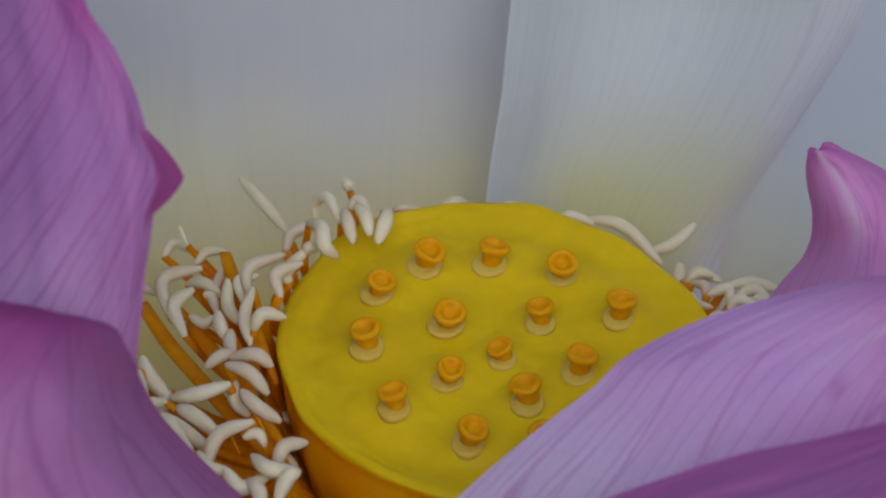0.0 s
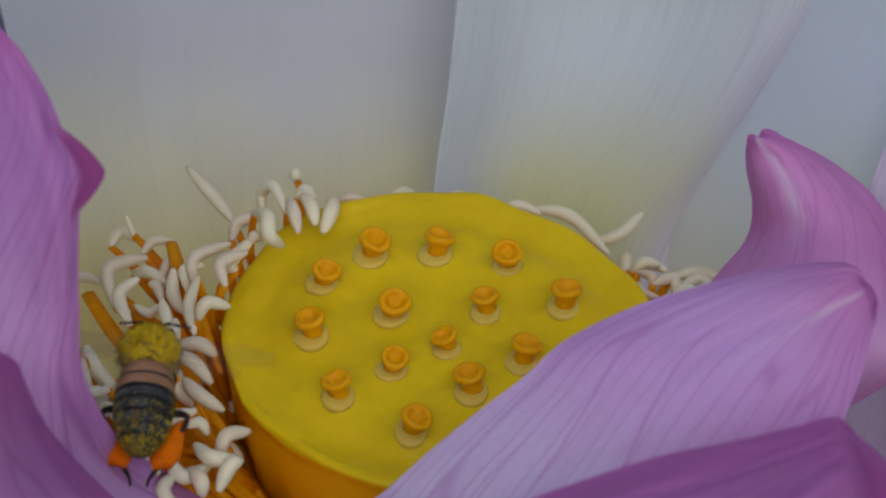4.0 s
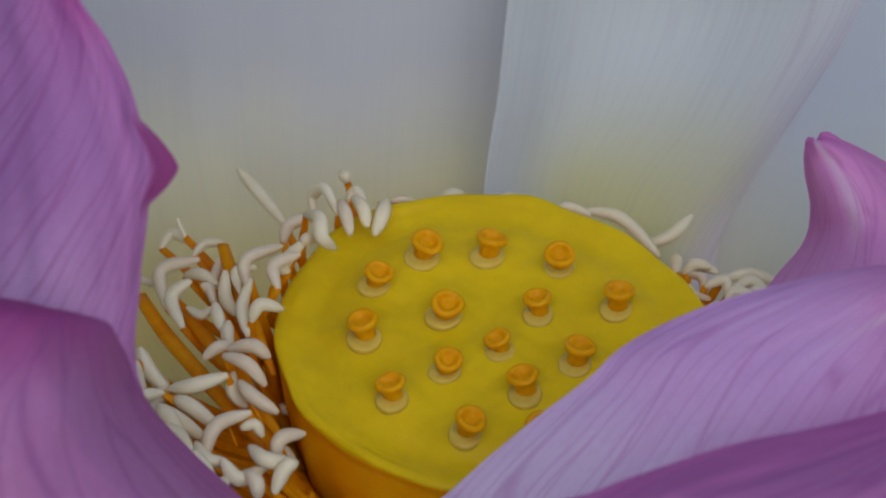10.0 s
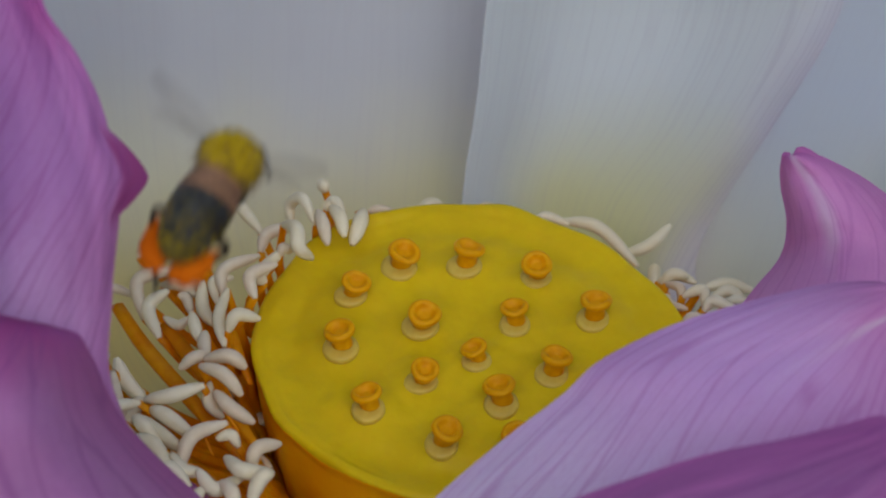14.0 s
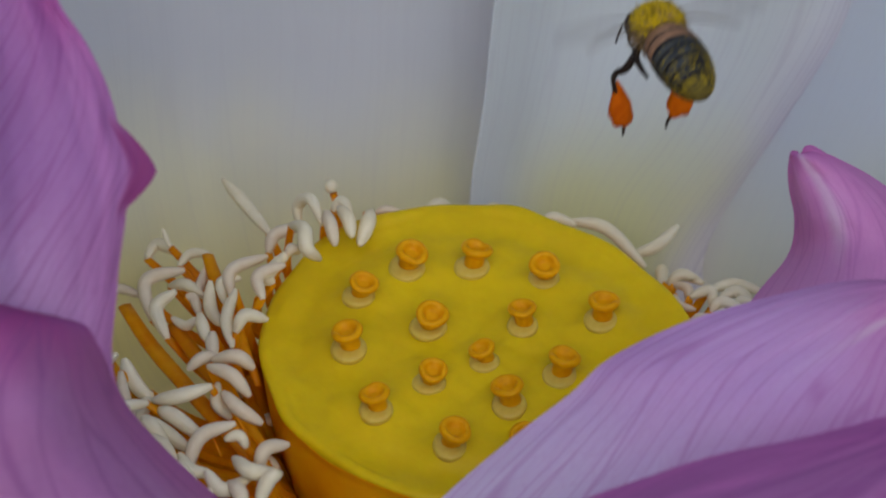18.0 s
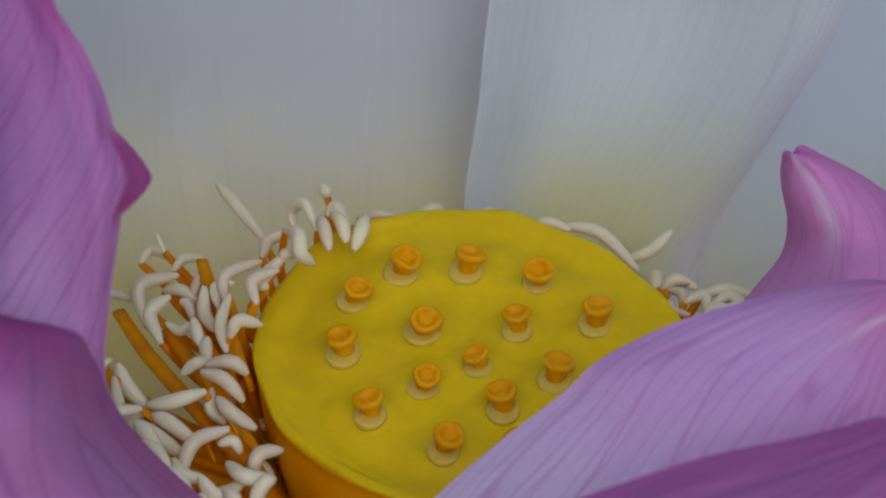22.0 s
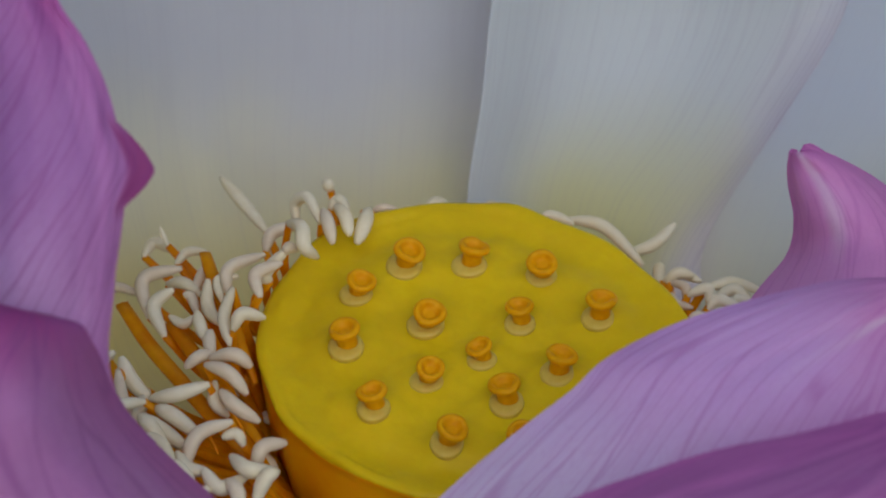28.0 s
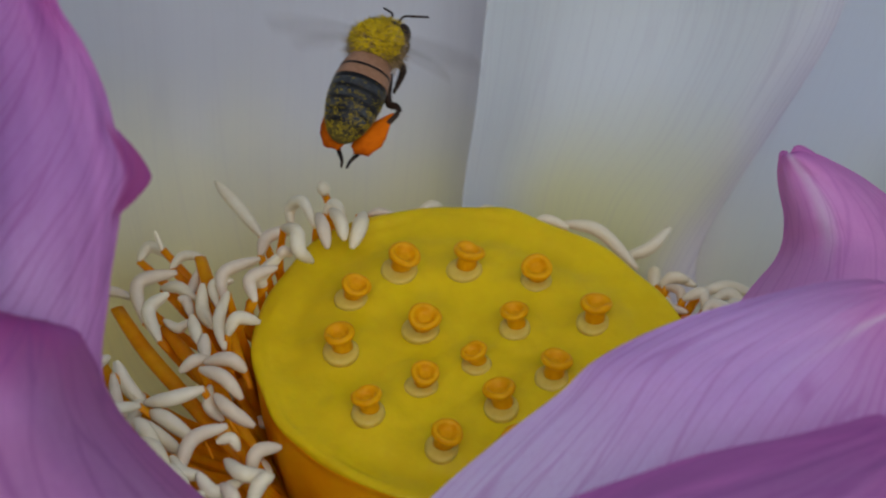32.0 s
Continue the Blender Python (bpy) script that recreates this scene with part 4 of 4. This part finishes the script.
bee_part("fur", fuzz((0, -5.2, -0.12), (2.06, 3.6, 1.82), 350, 0.30, 8, -0.2), TAIL_FUR, abdomen)
bee_part("pollen_dust", specks(((-4.62, 0.22, 110), (-5.65, 0.24, 260), (-6.72, 0.24, 420), (-7.62, 0.24, 560), (-8.45, 0.20, 420), (-9.0, 0.15, 120)), 9), DUST, abdomen, "yellow pollen grains on the tail")

abdomen.matrix_local = Matrix.Translation((0, -1.6 * 0.07 * BEE / 1000, 0)) @ Matrix.Diagonal((0.97, 0.93, 0.97, 1))
wings = []
for sx in (-1, 1):
    for name, length, width, back, hinge in (("forewing", 8.2, 1.9, -0.7, (sx * 1.4, 0.3, 1.0)), ("hindwing", 5.6, 1.3, -1.6, (sx * 1.4, -0.3, 0.9))):
        v, f = [], []
        for i in range(11):
            s = i / 10
            w = width * (0.18 + 0.82 * math.sin(math.pi * min(1, 0.12 + s * 0.80)) ** 0.8)
            for j in range(5):
                q = j / 4
                v.append((sx * s * length, back * s * s + 0.35 * w - q * w, 0.06 * math.sin(q * 9 + s * 4)))
        wing = bee_part(name, (v, grid_faces(11, 5)), WING, label="clear brownish wing")
        wings.append((wing, sx, hinge))

# seconds, place in millimetres in the flower's frame, turn to the right, lean away, spin
FLIGHT = [
    (0, -44.2, -78, -18.95, 30, 20, -13), (0.1, -35.59, -78, -17.66, 20, 20, -13),
    (0.2, -33.23, -78, -15.5, 5, 20, -0), (0.3, -32.38, -78, -16.79, 10, 20, -0),
    (0.4, -32.4, -78, -17.66, 30, 20, -6.5), (0.5, -32.85, -78, -18.09, 30, 20, -6.5),
    (0.6, -31.32, -78, -19.2, 55, 20, -13), (0.7, -29.15, -78, -18.58, 60, 20, -13),
    (0.8, -27.19, -78, -17.96, 55, 20, -13), (0.9, -31.2, -78, -18.2, 26, 20, -6.5),
    (1, -32.3, -78, -19.9, 24, 20, -6), (1.1, -34.61, -78, -17.38, 5, 20, -0),
    (1.3, -40.45, -78, -16.09, 0, 20, -0), (1.7, -42.44, -81.9, -12.36, 30, 20, -0),
    (1.9, -34.64, -85.8, -12.09, 50, 15, -35), (2, -29.11, -85.8, -11.82, 36, 15, -60),
    (2.1, -27.45, -78, -13.56, 42, 15, -35), (2.2, -21.89, -70.2, -19.81, 60, 15, -35),
    (2.3, -18.07, -66.3, -26.71, 60, 20, -26), (2.6, -14.93, -66.3, -29.36, 30, 20, -13),
    (3.2, -13.97, -70, -12.43, 0, 25, -0), (3.7, -18.2, -40, -9.77, 0, 25, -0),
    (4.1, -21.58, -22, -15.4, 5, 35, -0), (4.5, -21.95, -17, -23.4, 8, 35, 13),
    (4.6, -22.33, -17, -22.4, 20, 30, 19.5), (4.7, -23.74, -17, -23.69, 20, 30, 19.5),
    (4.8, -25.49, -16, -28.51, 15, 30, 13), (5, -28.83, -16, -33.92, 10, 30, 13),
    (13.5, -25.3, -16, -31.79, 10, 30, 13), (13.9, -20.04, -40, -7.57, 20, 30, -0),
    (14.3, -1.82, -60, 31.62, 60, 20, -0), (14.8, 34.2, -60, 33.01, 40, 20, -0),
    (15.3, 51.97, -13, 16.1, 0, 20, -0), (15.5, 48.69, -13, 10.41, -5, 20, -0),
    (15.7, 43.15, -13, 9.05, -5, 20, -13), (15.8, 41.29, -13, 7.85, -5, 20, -13),
    (15.9, 41.87, -13, 7.95, -2, 20, -0), (16, 41.73, -13, 7.89, 10, 20, -0),
    (16.1, 41.29, -13, 7.53, 10, 20, -0), (16.2, 42.04, -13, 6.81, 5, 20, -0),
    (16.4, 48.06, -13, 5.84, 5, 20, -0), (17, 57.95, -30, 28.42, -10, 20, -0),
    (17.7, 29.86, -8, 34.07, -40, 20, -0), (17.9, 27.01, -5, 28.11, -35, 34, 20.8),
    (18, 23.2, -3, 19.19, -33, 44, 31.2), (18.1, 21.3, -3, 15.82, 8, 36, -0),
    (18.2, 19.84, -3, 11.18, 3, 25, -0), (18.3, 16.56, -3, 8.67, 0, 25, -0),
    (18.4, 16.8, -3, 4.66, 15, 25, -20.8), (18.5, 17, -4, 1.51, 50, 15, -52),
    (18.6, 17, -4, -1.05, 50, 15, -52), (18.8, 16.32, -4, 1.65, 27, 20, -41.6),
    (19, 19.46, -4, 3.02, 21, 26, -42), (19.2, 26.29, -4, 0.82, -3, 20, -0),
    (19.4, 30.3, -2, -0.59, -3, 20, -0), (19.5, 29.75, -2, -0.71, -8, 20, 10.4),
    (19.6, 30.3, 0, -0.24, -8, 20, 10.4), (19.7, 30.41, 2, 1.84, -25, 15, 41.6),
    (19.8, 30.95, 4, 1.78, -40, 15, 52), (19.9, 34.14, 5, -0.2, -40, 15, 52),
    (20, 37.43, 5, -0.75, -40, 15, 52), (20.1, 37.36, 5, -4.99, -40, 15, 52),
    (20.3, 38.01, 4, -8.49, -30, 15, 32.5), (25.5, 39.1, 4, -8.51, -30, 15, 32.5),
    (26.1, 37.34, 0, 5.13, 10, 20, -0), (26.6, 29.47, -8, 39.31, -30, 20, -0),
    (28, 2.78, -8, 44.22, -50, 20, -0), (29.4, -3.49, -5, 34.73, 0, 20, -0),
    (29.6, -3.93, -5, 27.63, -8, 30, -0), (29.7, -5.13, -5, 27.17, 8, 30, -0),
    (29.8, -5.37, -5, 25.12, 8, 30, -0), (29.9, -1.11, -5, 27.57, 8, 30, -0),
    (30, -4.8, -5, 27.11, 5, 30, -0), (30.1, -4.73, -5, 26.44, 5, 30, -0),
    (30.2, -2.5, -5, 24.19, 3, 30, -0), (30.3, -4.61, -5, 21.68, 0, 30, -0),
    (30.4, -4.02, -5, 18.1, 3, 30, -0), (30.5, -0.94, -5, 16.38, -2, 30, -0),
    (30.6, -0.67, -5, 19.94, 0, 30, -0), (30.7, -1.1, -5, 17.41, -2, 30, -0),
    (30.8, 0.38, -5, 14.61, 0, 30, -0), (30.9, 2.5, -5, 11.65, -10, 26, -0),
    (31, -1.9, -5, 12.03, -10, 26, 27), (31.1, -2.39, -5, 12.03, -10, 26, 20),
    (31.2, -6.37, -5, 10.71, -3, 22, -5.2), (31.4, -5.64, -5, 12.19, 0, 22, -0),
    (31.5, -3.21, -5, 13.78, 0, 22, -0), (31.7, -3.84, -5, 16.36, 0, 22, -0),
    (31.8, -1.82, -5, 16.07, 20, 22, -18), (32, -4.87, -5, 16.8, 23, 22, -26),
]
SHIFT_LEFT_UPPER = [
    (0, 0, -0, 0.45), (0.5, 0.07, -0, 0.74), (1, -0.15, 0.18, -0.23), (1.5, -0.18, -0.09, -0.35),
    (2, -0.35, 0.06, -1.14), (2.5, -0.23, -0.07, -0.59), (4.5, -1.73, -0.87, -7.33), (5, -0.22, 0.03, -0.55),
    (5.5, -1.37, -0.37, -5.72), (6, -0.64, -0.3, -2.44), (6.5, -0.05, 0.22, 0.23), (7, -0.46, -0.23, -1.62),
    (7.5, -0.3, -0.04, -0.92), (8, -0.39, -0.18, -1.28), (8.5, -0.28, -0.15, -0.79), (9, -0.06, 0.22, 0.2),
    (9.5, -0.43, -0.27, -1.49), (10, -0.21, -0, -0.48), (10.5, -0.23, -0.08, -0.6), (11, -0.23, -0.2, -0.61),
    (11.5, -0.22, 0.16, -0.52), (12, -0.25, -0.41, -0.66), (12.5, -0.33, 0.06, -1.05), (13, -0.33, 0.03, -1.05),
    (13.5, -0.49, -0.14, -1.77), (15.5, -0.7, 0.73, -0.45), (16, -0.78, 0.55, -0.8), (16.5, -0.85, 0.96, -1.14),
    (17, -0.55, 0.77, 0.23), (17.5, -0.41, 0.61, 0.87), (18, -0.63, 0.73, -0.14), (18.5, -0.43, 0.5, 0.79),
    (19, -0.55, 0.72, 0.24), (19.5, -0.42, 0.56, 0.8), (20, -0.44, 0.69, 0.74), (20.5, -0.27, 0.77, 1.48),
    (21, -0.49, 0.56, 0.52), (21.5, -0.4, 0.73, 0.89), (22, -0.43, 0.63, 0.78), (22.5, -0.54, 0.55, 0.27),
    (23, -0.34, 0.71, 1.17), (23.5, -0.49, 0.63, 0.51), (24, -0.41, 0.66, 0.87), (24.5, -0.51, 0.58, 0.43),
    (25, -0.44, 0.61, 0.72), (25.5, -0.46, 0.72, 0.64), (27.5, -0.69, 0.69, -0.39), (28, -0.53, 0.64, 0.31),
    (28.5, -0.76, 0.63, -0.73), (29, -0.51, 0.6, 0.4), (29.5, -0.58, 0.52, 0.11), (30, -0.49, 0.55, 0.49),
    (30.5, -0.36, 0.64, 1.07), (31, -0.54, 0.62, 0.28), (31.5, -0.44, 0.62, 0.72), (32, -0.26, 0.53, 1.52),
]
SHIFT_LEFT_LOWER = [
    (0, 0, -0), (0.5, 0.13, -0), (1, -0.15, 0.06), (1.5, -0.52, -0.53),
    (2, -0.65, -0.18), (2.5, -0.37, -0.52), (4.5, -3.82, -3.99), (5, -1.42, -1.26),
    (5.5, -2.71, -2.41), (6, -1.48, -1.88), (6.5, -0.32, -0.41), (7, -1, -0.88),
    (7.5, -0.61, -0.8), (8, -0.88, -0.77), (8.5, -0.49, -0.87), (9, -0.24, -0.2),
    (9.5, -0.82, -0.83), (10, -0.29, -0.46), (10.5, -0.42, -0.47), (11, -0.39, -0.98),
    (11.5, -0.37, -0.03), (12, -0.68, -1.04), (12.5, -0.31, -0.18), (13, -0.23, -0.48),
    (13.5, -0.49, -0.57), (15.5, -0.72, 0.16), (16, -0.14, 0), (16.5, -0.29, 0.31),
    (17, -0.67, 0.06), (17.5, -0.41, -0.02), (18, -0.7, 0.31), (18.5, -0.69, -0.26),
    (19, -0.64, 0.14), (19.5, -0.79, -0.13), (20, -0.71, -0.09), (20.5, -0.48, 0.19),
    (21, -0.68, -0.06), (21.5, -0.57, 0.16), (22, -0.7, 0.07), (22.5, -0.8, 0),
    (23, -0.59, 0.28), (23.5, -0.87, 0), (24, -0.63, 0.16), (24.5, -0.78, 0.09),
    (25, -0.84, -0.02), (25.5, -0.74, 0.22), (27.5, -0.8, -0.01), (28, -0.81, 0.21),
    (28.5, -0.92, -0.21), (29, -0.9, -0.03), (29.5, -0.96, -0.04), (30, -0.93, -0.14),
    (30.5, -0.71, -0.01), (31, -0.92, 0.06), (31.5, -0.77, -0.01), (32, -0.68, 0.12),
]
SHIFT_RIGHT = [
    (0, 0, -0), (0.5, -0.09, 0.08), (1, -0.07, 0.29), (1.5, -0.12, 0.06),
    (2, -0.32, 0.31), (2.5, -0.01, 0.17), (4.5, -0.5, 0.23), (5, 0.11, 0.33),
    (5.5, -0.8, 0.12), (6, -0.48, -0.04), (6.5, 0.14, 0.13), (7, -0.38, 0.02),
    (7.5, -0.07, 0.09), (8, -0.36, 0.08), (8.5, -0.24, 0.03), (9, 0.12, 0.28),
    (9.5, -0.28, -0.02), (10, 0.03, 0.12), (10.5, -0.02, 0.12), (11, -0.19, -0.03),
    (11.5, 0.1, 0.3), (12, -0.15, -0.24), (12.5, -0.27, -0.04), (13.5, -0.01, -0.35),
    (15.5, -0.07, 0.32), (16, -0.49, 0.66), (16.5, -0.15, 0.32), (17, -0.17, 0.65),
    (17.5, -0.01, 0.42), (18, -0.01, -0.14), (18.5, -0.12, 0.14), (19, 0.01, 0.38),
    (19.5, -0.02, 0.21), (20, -0.2, 0.34), (20.5, -0.14, 0.37), (21, -0.26, 0.29),
    (21.5, -0.14, 0.4), (22, -0.12, 0.35), (22.5, -0.31, 0.35), (23, -0.07, 0.38),
    (23.5, -0.2, 0.43), (24, -0.16, 0.4), (24.5, -0.2, 0.4), (25, -0.22, 0.42),
    (25.5, -0.14, 0.46), (27.5, 0.14, -0.03), (28, 0.16, -0.15), (28.5, -0.03, -0.17),
    (29, 0.01, 0.11), (29.5, -0.14, 0.02), (30, -0.14, -0.1), (30.5, -0.05, 0),
    (31, -0.18, 0.19), (31.5, -0.14, 0.12), (32, -0.26, 0.11),
]
SHIFT_RIGHT_LOW = [
    (0, 0, 0.1), (0.5, -0.09, 0.18), (1, -0.07, 0.39), (1.5, -0.12, 0.16),
    (2, -0.32, 0.41), (2.5, -0.01, 0.27), (4.5, -1.4, -1.18), (5, 0.11, 0.64),
    (5.5, -0.8, 0.03), (6, -0.48, -0.13), (6.5, 0.14, 0.2), (7, -0.38, 0.1),
    (7.5, -0.07, 0.14), (8, -0.36, -0.02), (8.5, -0.24, -0.07), (9, 0.12, 0.36),
    (9.5, -0.28, 0.06), (10, 0.03, 0.2), (10.5, -0.02, 0.3), (11, -0.19, 0.15),
    (11.5, 0.1, 0.48), (12, -0.15, -0.3), (12.5, -0.27, -0.39), (13, -0.14, -0.55),
    (13.5, -0.01, -0.09), (15.5, -0.07, 0.58), (16, -0.49, 0.64), (16.5, -0.15, 0.02),
    (17, -0.17, 0.07), (17.5, -0.01, -0.16), (18, -0.01, 0.28), (18.5, -0.12, 0.56),
    (19, 0.01, 0.59), (19.5, -0.02, 0.42), (20, -0.2, 0.55), (20.5, -0.14, 0.58),
    (21, -0.26, 0.65), (21.5, -0.14, 0.78), (22, -0.12, 0.71), (22.5, -0.31, 0.7),
    (23, -0.07, 0.73), (23.5, -0.2, 0.77), (24, -0.16, 0.67), (24.5, -0.2, 0.45),
    (25, -0.22, 0.22), (25.5, -0.14, 0.26), (27.5, 0.14, 0.54), (28, 0.16, 0.54),
    (28.5, -0.03, 0.52), (29, 0.01, 0.82), (29.5, -0.14, 0.73), (30, -0.14, 0.62),
    (30.5, -0.05, 0.72), (31, -0.18, 0.79), (31.5, -0.14, 0.71), (32, -0.26, 0.68),
]
# seconds, how far the hind legs are drawn in, how far they dangle, how far they trail
LEGS = [(0, 10, 0, 0), (1.6, 12, 10, 0), (2, 20, 30, -2.5), (2.4, 10, 10, 0), (15.4, 15, 0, 1.3), (16.5, 15, 0, 1.3), (17.6, -8, 55, 0), (18, 10, 78, -1.0), (18.4, 4, 40, 0),
        (19, 13, 8, 0.7), (20, 12, 10, 1.0), (29.4, 8, 0, 0), (30.2, 8, 0, 0), (31, 2, 0, 0), (31.5, 8, 0, 0), (32, 13, 4, 0.4)]
# seconds, how far the antennae are swept forwards, how far they are raised
FEELERS = [(0, 62, 22), (2.4, 62, 22), (6, 40, 10), (15.4, 0, 0), (31.3, 0, 0), (32, 75, 25)]
BUSY = ((0.0, 2.4), (4.4, 5.0), (15.5, 16.6), (17.7, 20.4), (29.4, 32.0))


def motions():
    walk(bee, [(t, FLOWER @ pose(x / 1000, y / 1000, z / 1000, 90 - lean, turn, 0) @ pose(0, 0, 0, 0, spin, 0) @ pose(0, 0.0028 * BEE, 0)) for t, x, y, z, turn, lean, spin in FLIGHT])
    for leg, sx in hinds:
        hip = Vector((sx * 1.3, -1.2, -1.4)) * BEE / 1000
        walk(leg, [(t, Matrix.Translation(hip) @ pose(0, -trail * BEE / 1000, 0, dangle, 0, -sx * inward) @ Matrix.Translation(-hip)) for t, inward, dangle, trail in LEGS])
    for feeler, sx in feelers:
        root = Vector((sx * 0.5, 2.4, -0.9)) * BEE / 1000
        walk(feeler, [(t, Matrix.Translation(root) @ pose(0, 0, 0, lift, 0, sx * sweep) @ Matrix.Translation(-root)) for t, sweep, lift in FEELERS])
    for wing, sx, hinge in wings:
        rows = []
        for a, b in BUSY:
            for k in range(round(a * FPS), round(b * FPS) + 1):
                beat = (0, 1, 0, -1)[k % 4]
                rows.append((k / FPS, pose(BEE * hinge[0] / 1000, BEE * hinge[1] / 1000, BEE * hinge[2] / 1000, 50, -sx * (4 + 50 * beat), -sx * 2)))
        walk(wing, rows)
    pivot = Vector((-24.0, -36.0, 7.0)) / 1000
    walk(left_upper, [(t, Matrix.Translation(pivot) @ pose(x / 1000, 0, z / 1000, 0, tilt, 0) @ Matrix.Translation(-pivot)) for t, x, z, tilt in SHIFT_LEFT_UPPER])
    for group, rows in (((left_lower,), SHIFT_LEFT_LOWER), ((right_tip, right_big), SHIFT_RIGHT), ((right_low,), SHIFT_RIGHT_LOW)):
        for ob in group:
            walk(ob, [(t, pose(x / 1000, 0, z / 1000)) for t, x, z in rows])


motions()
